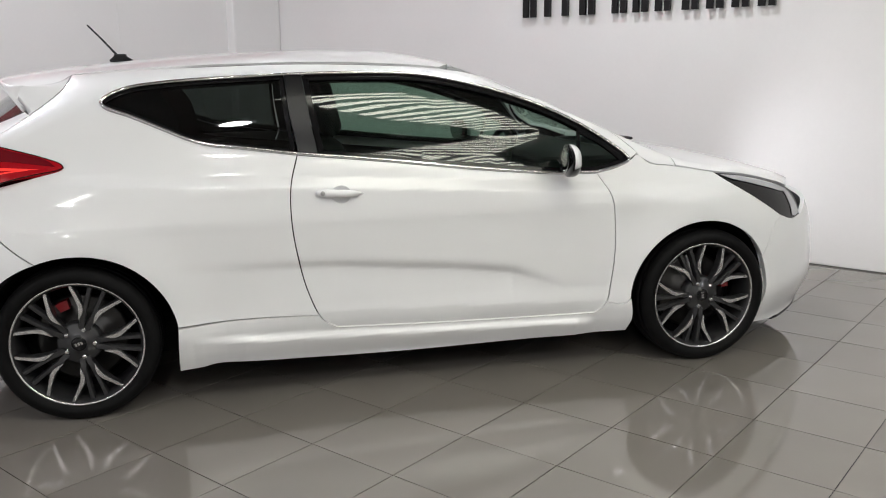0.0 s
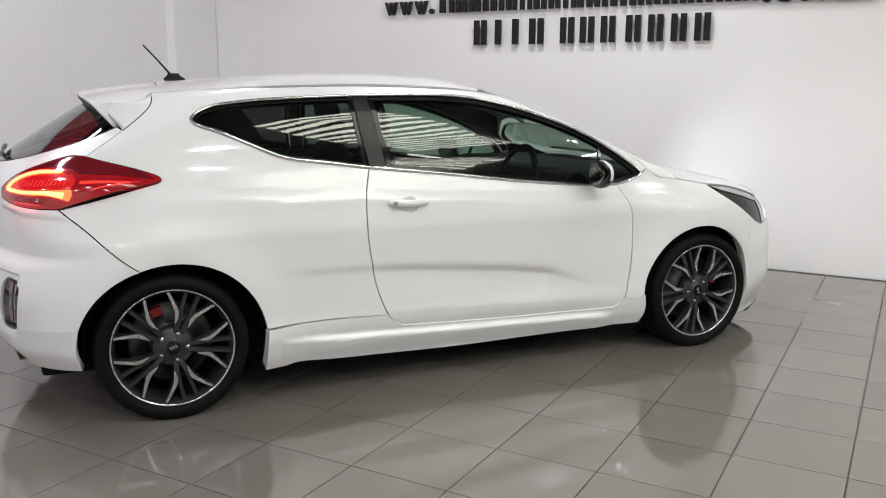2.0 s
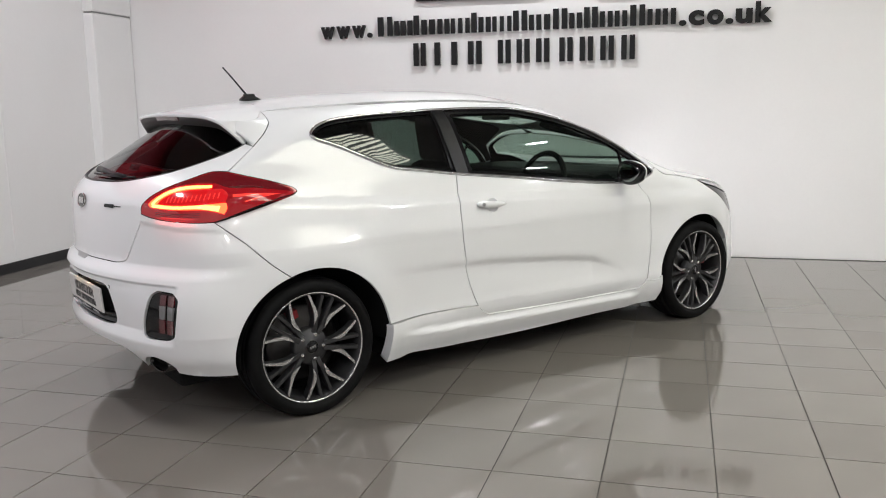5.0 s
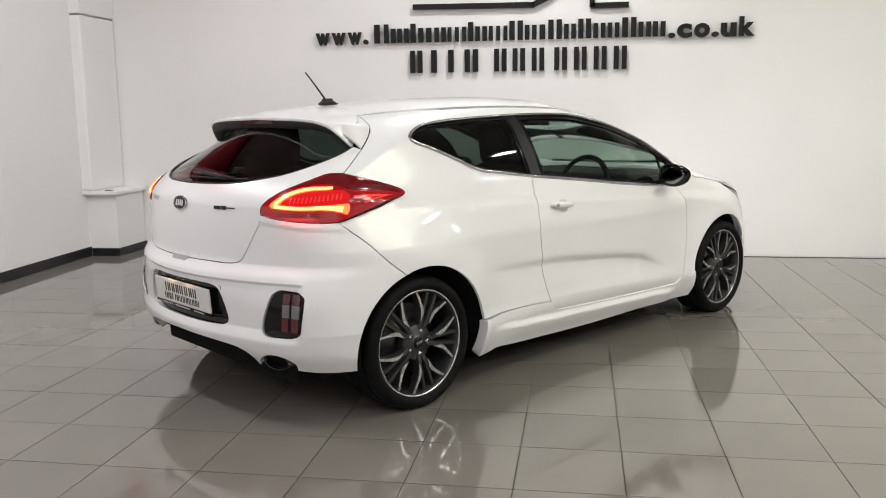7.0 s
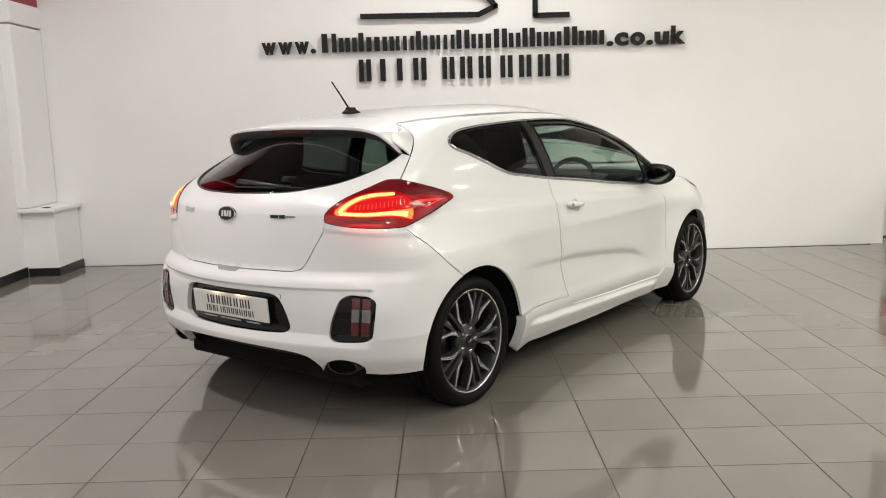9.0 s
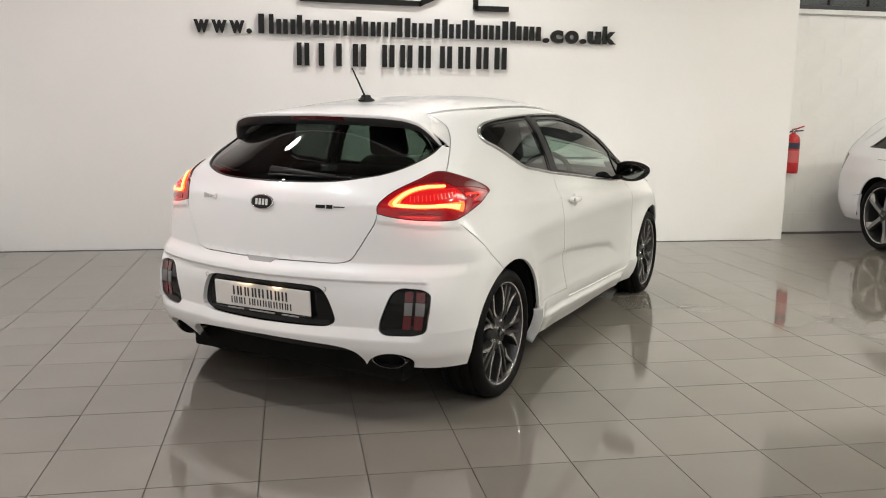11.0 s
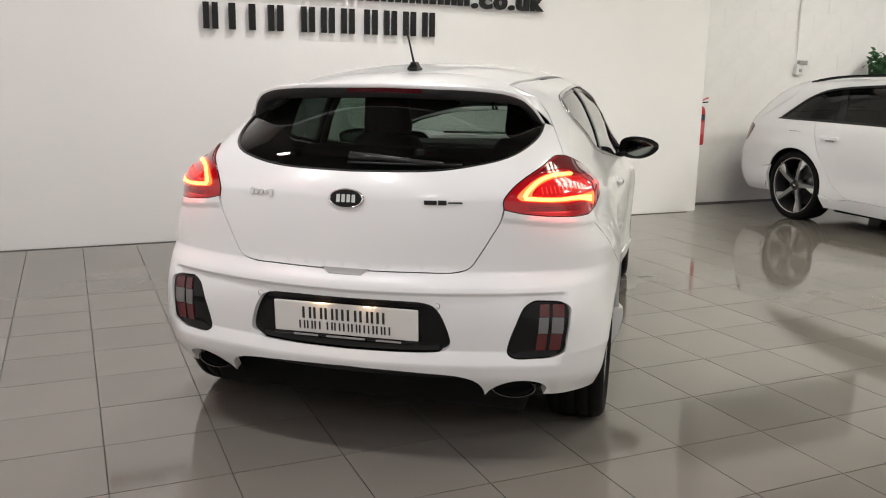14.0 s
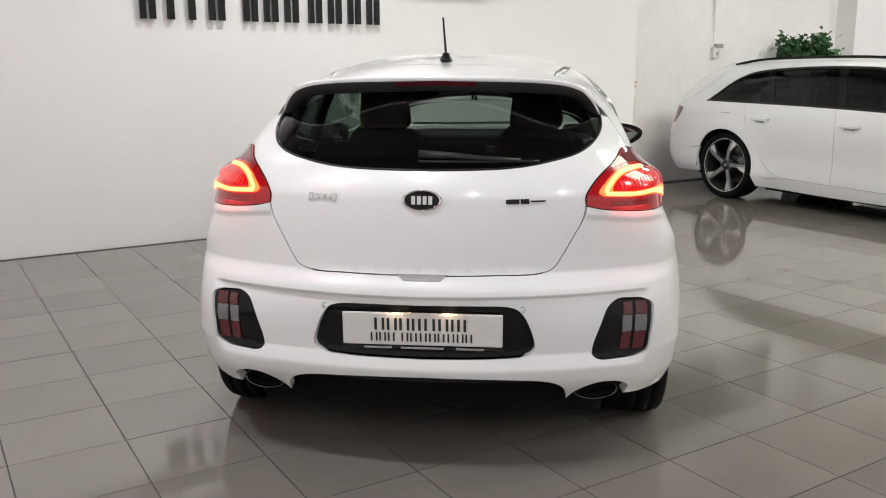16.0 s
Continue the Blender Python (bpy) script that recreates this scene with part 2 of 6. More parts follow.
class Shell:
    """A car's outer skin: x ahead of the rear axle, y to its left, z up. Below zero inside."""

    def __init__(self, side, plan, pinch, back, bow, roof, nose, hubs, hub_z, crown=0.085, arch=(0.36, 0.028), spine=(0.15, 2.75), fan=0.75, flat=0.035, fade=(2.2, 0.5), details=True):
        self.flat, self.fade = flat, fade
        self.side, self.plan, self.pinch, self.back, self.bow, self.roof, self.nose = side, plan, pinch, back, bow, roof, nose
        self.hubs, self.hub_z, self.crown, self.arch, self.spine, self.fan, self.details = hubs, hub_z, crown, arch, spine, fan, details

    def width(self, x, z):
        up = np.clip((z - 0.75) / 0.5, 0, 1)
        w = self.side(z) + self.plan(x) * (1 - 0.6 * up) + self.pinch(x) * up
        for hub in self.hubs:
            w = w + self.arch[1] * bell(np.hypot(x - hub, z - self.hub_z), self.arch[0], 0.11)
        if self.details:
            # a hollow with a crisp upper edge low on the door, and a shoulder line
            edge = np.interp(x, [0.3, 1.0, 1.5, 1.75, 1.95, 2.1], [0.555, 0.535, 0.492, 0.458, 0.39, 0.30])
            hollow = np.where(z < edge, np.exp(-((edge - z) / 0.105) ** 2), np.exp(-((z - edge) / 0.028) ** 2))
            w = w - 0.019 * hollow * np.clip((x - 0.35) / 0.65, 0, 1) * np.clip((2.05 - x) / 0.3, 0, 1) ** 2
            ridge = np.interp(x, [-0.3, 0.0, 0.9, 2.1, 2.7], [0.93, 0.905, 0.862, 0.80, 0.755])
            off = np.where(z > ridge, (z - ridge) / 0.04, (ridge - z) / 0.17)
            peak = np.clip(1 - (np.sqrt(off ** 2 + 0.08 ** 2) - 0.08), 0, 1)
            w = w + 0.013 * np.where(z > ridge, peak, peak ** 2) * np.clip((x + 0.25) / 0.4, 0, 1) * np.clip((2.95 - x) / 0.5, 0, 1)
            lap = np.clip(np.interp(x, [0.9, 1.9], [0.362, 0.326]) - z, 0, 0.1) * np.clip((x - 0.45) / 0.4, 0, 1) * np.clip((2.2 - x) / 0.35, 0, 1)
            w = w - 0.20 * lap
        tuck = np.clip((0.42 - z) / 0.2, 0, 1) * np.clip((-0.15 - x) / 0.3, 0, 1)
        return w - 0.06 * tuck

    def top(self, x, y):
        return self.roof(x) - (self.crown - self.flat * np.clip((x - self.fade[0]) / self.fade[1], 0, 1)) * (np.abs(y) / 0.55) ** 2.9

    def body(self, x, y, z):
        y = np.abs(y)
        flank = y - self.width(x, z)
        dent = 0.0
        if self.details:
            # the tail's shelf over the number plate, and the hollow below it
            dent = 0.020 * np.clip((0.632 - z) / 0.016, 0, 1) * np.clip((z - 0.375) / 0.05, 0, 1) * np.clip((0.742 - y) / 0.03, 0, 1)
        rear = (self.back(z) + self.bow(z) * y ** 2 + dent - x) * 0.85
        lid = (z - self.top(x, y)) * 0.95
        front = (x - self.nose(z) + 0.40 * (y / 0.75) ** 2.2) * 0.8
        return smax(smax(smax(flank, rear, 0.14), front, 0.25), lid, 0.07)

    def ray(self, s):
        """The chart's line at s: s is x along the right flank, then goes on round the tail (below) and the nose (above)."""
        s = np.asarray(s, float)
        a, b = self.spine
        turn = np.where(s < a, (a - s) / self.fan, np.where(s > b, (b - s) / self.fan, 0.0))
        return np.clip(s, a, b), -np.sin(turn), -np.cos(turn)

    def chart(self, s, z, lift=0.0):
        """Places on the skin for chart values s and heights z."""
        z = np.asarray(z, float)
        ox, dx, dy = self.ray(s)
        lo, hi = np.zeros_like(ox), np.full_like(ox, 1.6)
        for _ in range(34):
            mid = (lo + hi) / 2
            inside = self.body(ox + dx * mid, dy * mid, z) < 0
            lo, hi = np.where(inside, mid, lo), np.where(inside, hi, mid)
        p = np.stack([ox + dx * lo, dy * lo, z], 1)
        return p + lift * self.normal(p) if lift else p

    def over(self, x, y, lift=0.0):
        """Places on the upper skin for x, y seen from above."""
        x, y = np.asarray(x, float), np.asarray(y, float)
        lo, hi = np.full_like(x, 0.5), np.full_like(x, 1.7)
        for _ in range(34):
            mid = (lo + hi) / 2
            inside = self.body(x, y, mid) < 0
            lo, hi = np.where(inside, mid, lo), np.where(inside, hi, mid)
        return np.stack([x, y, lo + lift], 1)

    def normal(self, p):
        e, (x, y, z) = 2e-3, p.T
        g = np.stack([self.body(x + e, y, z) - self.body(x - e, y, z), self.body(x, y + e, z) - self.body(x, y - e, z),
                      self.body(x, y, z + e) - self.body(x, y, z - e)], 1)
        return g / np.maximum(np.linalg.norm(g, axis=1, keepdims=True), 1e-9)


HATCH = Shell(
    side=curve([0.15, 0.24, 0.32, 0.40, 0.55, 0.72, 0.84, 0.92, 1.00, 1.10, 1.20, 1.30, 1.40], [0.785, 0.825, 0.843, 0.838, 0.842, 0.842, 0.815, 0.785, 0.745, 0.712, 0.668, 0.612, 0.54]),
    plan=curve([-0.80, -0.45, -0.1, 0.3, 0.8, 1.4, 2.0, 2.5, 2.9, 3.3, 3.6], [-0.07, 0.000, 0.022, 0.018, 0.0, -0.002, 0.0, 0.012, 0.0, -0.10, -0.30]),
    pinch=curve([-0.80, -0.3, 0.15, 0.8, 1.6, 2.3, 3.0], [-0.11, -0.065, -0.03, -0.003, 0.0, -0.055, -0.09]),
    back=curve([0.15, 0.26, 0.34, 0.45, 0.58, 0.645, 0.70, 0.80, 0.93, 1.02, 1.12, 1.22, 1.30, 1.42], [-0.58, -0.66, -0.715, -0.735, -0.745, -0.735, -0.700, -0.697, -0.687, -0.635, -0.50, -0.345, -0.215, 0.0]),
    bow=curve([0.3, 0.5, 0.7, 0.93, 1.05, 1.18, 1.32], [0.27, 0.30, 0.38, 0.38, 0.48, 0.70, 0.80]),
    roof=curve([-0.6, -0.3, 0.15, 0.6, 1.0, 1.3, 1.6, 1.9, 2.2, 2.5, 2.62, 2.9, 3.2, 3.4, 3.55], [1.24, 1.305, 1.365, 1.398, 1.409, 1.400, 1.350, 1.226, 1.096, 0.968, 0.935, 0.890, 0.818, 0.745, 0.64]),
    nose=curve([0.15, 0.3, 0.5, 0.65, 0.8, 1.0], [3.55, 3.625, 3.61, 3.56, 3.44, 3.1]),
    hubs=(0.0, 2.65), hub_z=0.302, crown=0.073, flat=0.054, fade=(1.45, 0.5))

ESTATE = Shell(
    side=curve([0.15, 0.30, 0.45, 0.60, 0.75, 0.88, 0.97, 1.05, 1.20, 1.35, 1.46], [0.84, 0.885, 0.880, 0.892, 0.902, 0.895, 0.865, 0.825, 0.750, 0.670, 0.60]),
    plan=curve([-1.1, -0.6, 0.0, 0.6, 2.0, 3.0, 3.5, 3.9], [-0.10, -0.02, 0.012, 0.0, 0.0, 0.0, -0.10, -0.30]),
    pinch=curve([-1.1, -0.5, 0.0, 0.8, 2.0, 2.5, 3.2], [-0.12, -0.05, -0.02, 0.0, 0.0, -0.03, -0.08]),
    back=curve([0.2, 0.35, 0.5, 0.65, 0.75, 0.9, 1.0, 1.1, 1.2, 1.3, 1.45], [-0.99, -1.09, -1.13, -1.13, -1.07, -1.04, -1.0, -0.91, -0.80, -0.67, -0.47]),
    bow=curve([0.2, 0.7, 1.4], [0.25, 0.30, 0.35]),
    roof=curve([-0.9, -0.5, 0.0, 0.8, 1.5, 2.0, 2.4, 2.9, 3.1, 3.5, 3.9], [1.345, 1.395, 1.422, 1.44, 1.435, 1.385, 1.27, 1.05, 0.99, 0.90, 0.70]),
    nose=curve([0.15, 0.4, 0.6, 0.8, 1.0], [3.75, 3.85, 3.85, 3.7, 3.3]),
    hubs=(0.0, 2.91), hub_z=0.343, crown=0.07, arch=(0.39, 0.02), spine=(0.1, 2.9), fan=0.9, details=False)

# ---- mesh tools ----
def mesh_object(name, verts, faces, material, parent=None, label="", smooth=True, normals=None, mats=None, index=None):
    me = bpy.data.meshes.new(name)
    me.from_pydata([tuple(map(float, v)) for v in verts], [], [tuple(map(int, f)) for f in faces])
    for m in (mats or [material]):
        me.materials.append(m)
    if index is not None:
        me.polygons.foreach_set("material_index", np.array(index, dtype=np.int32))
    me.polygons.foreach_set("use_smooth", np.full(len(me.polygons), smooth))
    me.update()
    if normals is not None:
        own = np.zeros(len(me.vertices) * 3)
        me.vertices.foreach_get("normal", own)
        own = own.reshape(-1, 3)
        own[:len(normals)] = normals
        me.normals_split_custom_set_from_vertices(own.tolist())
    ob = new(name, me)
    if parent is not None:
        ob.parent = parent
    if label:
        tagged(ob, label=label)
    return ob


def part(name, bm, material, parent, label="", smooth=False):
    me = bpy.data.meshes.new(name)
    bm.to_mesh(me)
    bm.free()
    me.materials.append(material)
    me.polygons.foreach_set("use_smooth", np.full(len(me.polygons), smooth))
    ob = new(name, me)
    if parent is not None:
        ob.parent = parent
    if label:
        tagged(ob, label=label)
    return ob


def thing(name, m, label, category, group="", kind=""):
    ob = new(name)
    ob.empty_display_size = 0.1
    ob.matrix_basis = m
    return tagged(ob, label, category, group, kind)


def slab(lo, hi, bevel=0.0, m=None):
    """A box between two corners, with rounded edges."""
    bm = bmesh.new()
    bmesh.ops.create_cube(bm, size=1)
    for v in bm.verts:
        v.co = Vector([l + (h - l) * (c + 0.5) for l, h, c in zip(lo, hi, v.co)])
    if bevel:
        bmesh.ops.bevel(bm, geom=bm.edges[:], offset=bevel, segments=2, profile=0.6, affect="EDGES")
    if m is not None:
        bm.transform(m)
    return bm


def lathe(profile, seg=64, axis="y"):
    """Turns (radius, along) pairs round an axis."""
    verts, faces = [], []
    n = len(profile)
    for i in range(seg):
        a = 2 * math.pi * i / seg
        for r, h in profile:
            c, s = r * math.cos(a), r * math.sin(a)
            verts.append((c, h, s) if axis == "y" else ((c, s, h) if axis == "z" else (h, c, s)))
    for i in range(seg):
        for j in range(n - 1):
            a, b = i * n + j, ((i + 1) % seg) * n + j
            faces.append((a, a + 1, b + 1, b) if axis == "y" else (a, b, b + 1, a + 1))
    return verts, faces


def sweep(path, radius, seg=10, flat=1.0, up=(0, 0, 1)):
    """A round bar along a path; radius may be a list. flat squashes it along up."""
    path = [Vector(p) for p in path]
    radii = radius if isinstance(radius, (list, tuple)) else [radius] * len(path)
    verts, faces = [], []
    for i, p in enumerate(path):
        d = (path[min(i + 1, len(path) - 1)] - path[max(i - 1, 0)]).normalized()
        u = Vector(up)
        side = d.cross(u).normalized()
        u2 = side.cross(d).normalized()
        for k in range(seg):
            a = 2 * math.pi * k / seg
            verts.append(p + side * math.cos(a) * radii[i] + u2 * math.sin(a) * radii[i] * flat)
    for i in range(len(path) - 1):
        for k in range(seg):
            a, b = i * seg + k, i * seg + (k + 1) % seg
            faces.append((a, b, b + seg, a + seg))
    faces.append(tuple(range(seg))[::-1])
    faces.append(tuple(range((len(path) - 1) * seg, len(path) * seg)))
    return verts, faces


def line(*pts, step=0.015):
    """An open smooth line through a few points of a chart."""
    p = np.array(pts, float)
    if len(p) == 2:
        n = max(2, int(np.hypot(*(p[1] - p[0])) / step) + 1)
        return p[0] + (p[1] - p[0]) * np.linspace(0, 1, n)[:, None]
    q = np.vstack([2 * p[0] - p[1], p, 2 * p[-1] - p[-2]])
    out = []
    for i in range(1, len(q) - 2):
        n = max(2, int(np.hypot(*(q[i + 1] - q[i])) / step) + 1)
        d = np.sqrt(np.maximum(np.linalg.norm(np.diff(q[i - 1:i + 3], axis=0), axis=1), 1e-6))
        t0, t1 = 0.0, d[0]
        t2, t3 = t1 + d[1], t1 + d[1] + d[2]
        for t in np.linspace(t1, t2, n, endpoint=False):
            a1 = (t1 - t) / (t1 - t0) * q[i - 1] + (t - t0) / (t1 - t0) * q[i]
            a2 = (t2 - t) / (t2 - t1) * q[i] + (t - t1) / (t2 - t1) * q[i + 1]
            a3 = (t3 - t) / (t3 - t2) * q[i + 1] + (t - t2) / (t3 - t2) * q[i + 2]
            b1 = (t2 - t) / (t2 - t0) * a1 + (t - t0) / (t2 - t0) * a2
            b2 = (t3 - t) / (t3 - t1) * a2 + (t - t1) / (t3 - t1) * a3
            out.append((t2 - t) / (t2 - t1) * b1 + (t - t1) / (t2 - t1) * b2)
    out.append(p[-1])
    return np.array(out)


def ring(*lines):
    """Joins open lines, each starting where the last ends, into one closed outline."""
    pts = np.vstack([l[:-1] for l in lines])
    keep = [0]
    for i in range(1, len(pts)):
        if np.hypot(*(pts[i] - pts[keep[-1]])) > 1e-4:
            keep.append(i)
    pts = pts[keep]
    return pts if np.hypot(*(pts[0] - pts[-1])) > 1e-4 else pts[:-1]


def round_ring(*pts, step=0.012):
    """A closed smooth outline through points."""
    l = line(pts[-1], *pts, pts[0], pts[1], step=step)
    p = np.array(pts, float)
    i = np.argmin(np.linalg.norm(l - p[0], axis=1))
    tail = np.linalg.norm(l - p[0], axis=1)
    tail[:len(l) // 2] = 9
    return l[i:int(np.argmin(tail))]


def area(p):
    q = np.roll(p, -1, 0)
    return 0.5 * np.sum(p[:, 0] * q[:, 1] - q[:, 0] * p[:, 1])


def shrink(p, g):
    """The outline moved inwards by g (outwards if below zero)."""
    if area(p) < 0:
        p = p[::-1]
    d = np.roll(p, -1, 0) - np.roll(p, 1, 0)
    d /= np.maximum(np.linalg.norm(d, axis=1, keepdims=True), 1e-9)
    return p + g * np.stack([-d[:, 1], d[:, 0]], 1)


def within(pts, poly):
    x, y = pts[:, 0][:, None], pts[:, 1][:, None]
    a, b = poly[None], np.roll(poly, -1, 0)[None]
    cross = ((a[..., 1] > y) != (b[..., 1] > y)) & (x < (b[..., 0] - a[..., 0]) * (y - a[..., 1]) / (b[..., 1] - a[..., 1] + 1e-12) + a[..., 0])
    return cross.sum(1) % 2 == 1


def filled(loops, step):
    """Triangles that fill an outline with holes, with an even scatter of points inside."""
    outer = loops[0]
    lo, hi = outer.min(0), outer.max(0)
    xs, ys = np.arange(lo[0] + step / 2, hi[0], step), np.arange(lo[1] + step / 2, hi[1], step * 0.87)
    grid = np.array([(x + (j % 2) * step / 2, y) for j, y in enumerate(ys) for x in xs]) if len(xs) and len(ys) else np.zeros((0, 2))
    border = np.vstack(loops)
    if len(grid):
        ok = within(grid, outer)
        for h in loops[1:]:
            ok &= ~within(grid, h)
        grid = grid[ok]
    if len(grid):
        near = np.array([np.min(np.hypot(*(border - g).T)) for g in grid])
        grid = grid[near > step * 0.55]
    pts = np.vstack([border, grid]) if len(grid) else border
    edges, k = [], 0
    for l in loops:
        edges += [(k + i, k + (i + 1) % len(l)) for i in range(len(l))]
        k += len(l)
    v, _, f, orig, _, _ = geometry.delaunay_2d_cdt([Vector(p) for p in pts], edges, [], 0, 1e-7)
    v = np.array([tuple(p) for p in v])
    f = np.array([t for t in f if len(t) == 3])
    mid = v[f].mean(1)
    ok = within(mid, outer)
    for h in loops[1:]:
        ok &= ~within(mid, h)
    return v, f[ok]


def panel(name, loops, place, normal, material, parent, step=0.035, depth=0.014, gap=0.0018, mirror=False, label="", own=False):
    """A skin of the shell inside an outline of its chart, with edges turned in; loops: the outline, then holes."""
    loops = [shrink(loops[0], gap)] + [shrink(h, -gap) for h in loops[1:]]
    v, f = filled(loops, step)
    p = place(v[:, 0], v[:, 1])
    n = normal(p)
    if own:
        e = 1.5e-3
        q = np.cross(place(v[:, 0] + e, v[:, 1]) - p, place(v[:, 0], v[:, 1] + e) - p)
        q *= np.sign(np.sum(q * n, 1))[:, None]
        n = q / np.maximum(np.linalg.norm(q, axis=1, keepdims=True), 1e-12)
    if mirror:
        p, n = p * (1, -1, 1), n * (1, -1, 1)
    a, b, c = (p[f[:, k]] for k in range(3))
    if np.sum(np.cross(b - a, c - a) * n[f[:, 0]]) < 0:
        f = f[:, ::-1]
    verts, faces = [tuple(q) for q in p], [tuple(t) for t in f]
    if depth:
        count = {}
        for t in faces:
            for e in ((t[0], t[1]), (t[1], t[2]), (t[2], t[0])):
                count[tuple(sorted(e))] = (e, count.get(tuple(sorted(e)), (0, 0))[1] + 1)
        made = {}
        for e, k in count.values():
            if k == 1:
                for i in e:
                    if i not in made:
                        made[i] = len(verts)
                        verts += [tuple(p[i]), tuple(p[i] - n[i] * depth)]
                faces.append((made[e[1]], made[e[0]], made[e[0]] + 1, made[e[1]] + 1))
    return mesh_object(name, verts, faces, material, parent, label, normals=n)

# ---- the showroom ----
WALL_X, LEFT_Y, END_Y, BLOCK_X, PIER_Y, HIGH = 3.91, 3.30, -4.81, 4.42, -8.98, 4.25
FAR_Y, BEHIND_X = -12.5, -9.0


def built(name, lo, hi, m, label, bevel=0.0, category="wall"):
    return tagged(part(name, slab(lo, hi, bevel), m, None), label, category, kind="structure")


floor = built("floor", (BEHIND_X, FAR_Y, -0.12), (BLOCK_X, LEFT_Y + 0.2, -0.006), GROUT, "polished grey porcelain tile floor with dark joints", category="floor")
built("ceiling", (BEHIND_X, FAR_Y, HIGH), (BLOCK_X, LEFT_Y + 0.2, HIGH + 0.1), CEILING_PAINT, "dark sheet ceiling with roof lights", category="ceiling")
built("wall_sign", (WALL_X, END_Y, -0.006), (BLOCK_X, LEFT_Y + 0.3, HIGH), PLASTER, "smooth white plastered wall carrying black sign letters", 0.006)
LEAN = pose(WALL_X, LEFT_Y + 0.065, 0, 0, 0, 2.1)


def beside(name, lo, hi, m, label, bevel, category):
    """Part of the side wall, which runs a little askew to the sign wall; x from the corner, y out of the room."""
    return tagged(part(name, slab(lo, hi, bevel, LEAN), m, None), label, category, kind="structure")


beside("wall_left", (-13.1, 0.0, -0.006), (-0.002, 0.2, HIGH), PLASTER, "smooth white plastered side wall", 0.0, "wall")
built("wall_behind", (BEHIND_X - 0.2, FAR_Y, -0.006), (BEHIND_X, LEFT_Y, HIGH), PLASTER, "plain white wall")
built("wall_far", (BEHIND_X, FAR_Y - 0.2, -0.006), (BLOCK_X, FAR_Y, HIGH), PLASTER, "plain white wall")
block_wall = built("wall_block", (BLOCK_X + 0.0055, FAR_Y, -0.006), (BLOCK_X + 0.2, END_Y, 2.43), BLOCK_PAINT, "white painted concrete block wall")
built("wall_block_top", (BLOCK_X + 0.02, FAR_Y, 3.35), (BLOCK_X + 0.2, END_Y, HIGH), BLOCK_PAINT, "white painted concrete wall over the window")
built("wall_block_end", (BLOCK_X + 0.02, FAR_Y, 2.43), (BLOCK_X + 0.2, -8.2, 3.35), BLOCK_PAINT, "white painted concrete wall beside the window")
built("wall_pier", (BLOCK_X - 0.28, FAR_Y, -0.006), (BLOCK_X + 0.01, PIER_Y, HIGH), PLASTER, "white plastered wall pier", 0.006)
# column in the corner: a low plinth with a ledge, a shaft and a red head
built("column_plinth", (3.385, 3.045, -0.006), (WALL_X - 0.002, LEFT_Y + 0.10, 0.592), PLASTER, "white boxed-in column plinth", 0.008, "column")
built("column_ledge", (3.32, 3.005, 0.592), (WALL_X - 0.002, LEFT_Y + 0.10, 0.632), PLASTER, "white ledge on the column plinth", 0.012, "column")
built("column_shaft", (3.322, 3.238, 0.632), (WALL_X - 0.002, LEFT_Y + 0.10, 2.268), PLASTER, "white boxed-in column shaft", 0.025, "column")
built("column_collar", (3.316, 3.232, 2.278), (WALL_X - 0.002, LEFT_Y + 0.10, 2.47), PLASTER, "white collar of the column", 0.012, "column")
built("column_neck", (3.332, 3.248, 2.268), (WALL_X - 0.002, LEFT_Y + 0.10, 2.278), GREY_BOX, "dark groove under the column collar", 0.0, "column")
built("column_head", (3.335, 3.25, 2.47), (WALL_X - 0.002, LEFT_Y + 0.10, HIGH), RED_BOARD, "dark red column head", 0.01, "column")
grommet = [(0.0005, 0.006), (0.030, 0.006), (0.038, 0.004), (0.040, 0.0)]
tagged(mesh_object("cable_grommet", *lathe(grommet, 24, axis="z"), SKIRT), "small black cable grommet on a white ledge", "grommet").location = (3.39, 3.11, 0.632)
beside("baseboard_left", (-13.1, -0.016, -0.006), (-0.49, -0.001, 0.088), SKIRT, "black painted skirting board", 0.003, "baseboard")
built("baseboard_column", (3.370, 3.030, -0.006), (WALL_X - 0.004, LEFT_Y + 0.02, 0.075), SKIRT, "black painted skirting round the column", 0.003, "baseboard")
beside("red_fascia", (-13.1, -0.02, 2.62), (-0.56, -0.002, HIGH - 0.002), RED_BOARD, "dark red fascia board on the side wall", 0.004, "fascia")

beside("trim_joint", (-1.776, -0.003, 0.09), (-1.764, 0.001, 2.60), PLASTER, "white joint strip of the side wall", 0.001, "trim")

# sign letters, proud of the wall on pins
FACE, BACK_X = WALL_X - 0.046, WALL_X - 0.018
sign = thing("wall_sign_letters", pose(BACK_X, 0, 0), "raised black sign letters with two rows of lettering and an emblem", "sign")


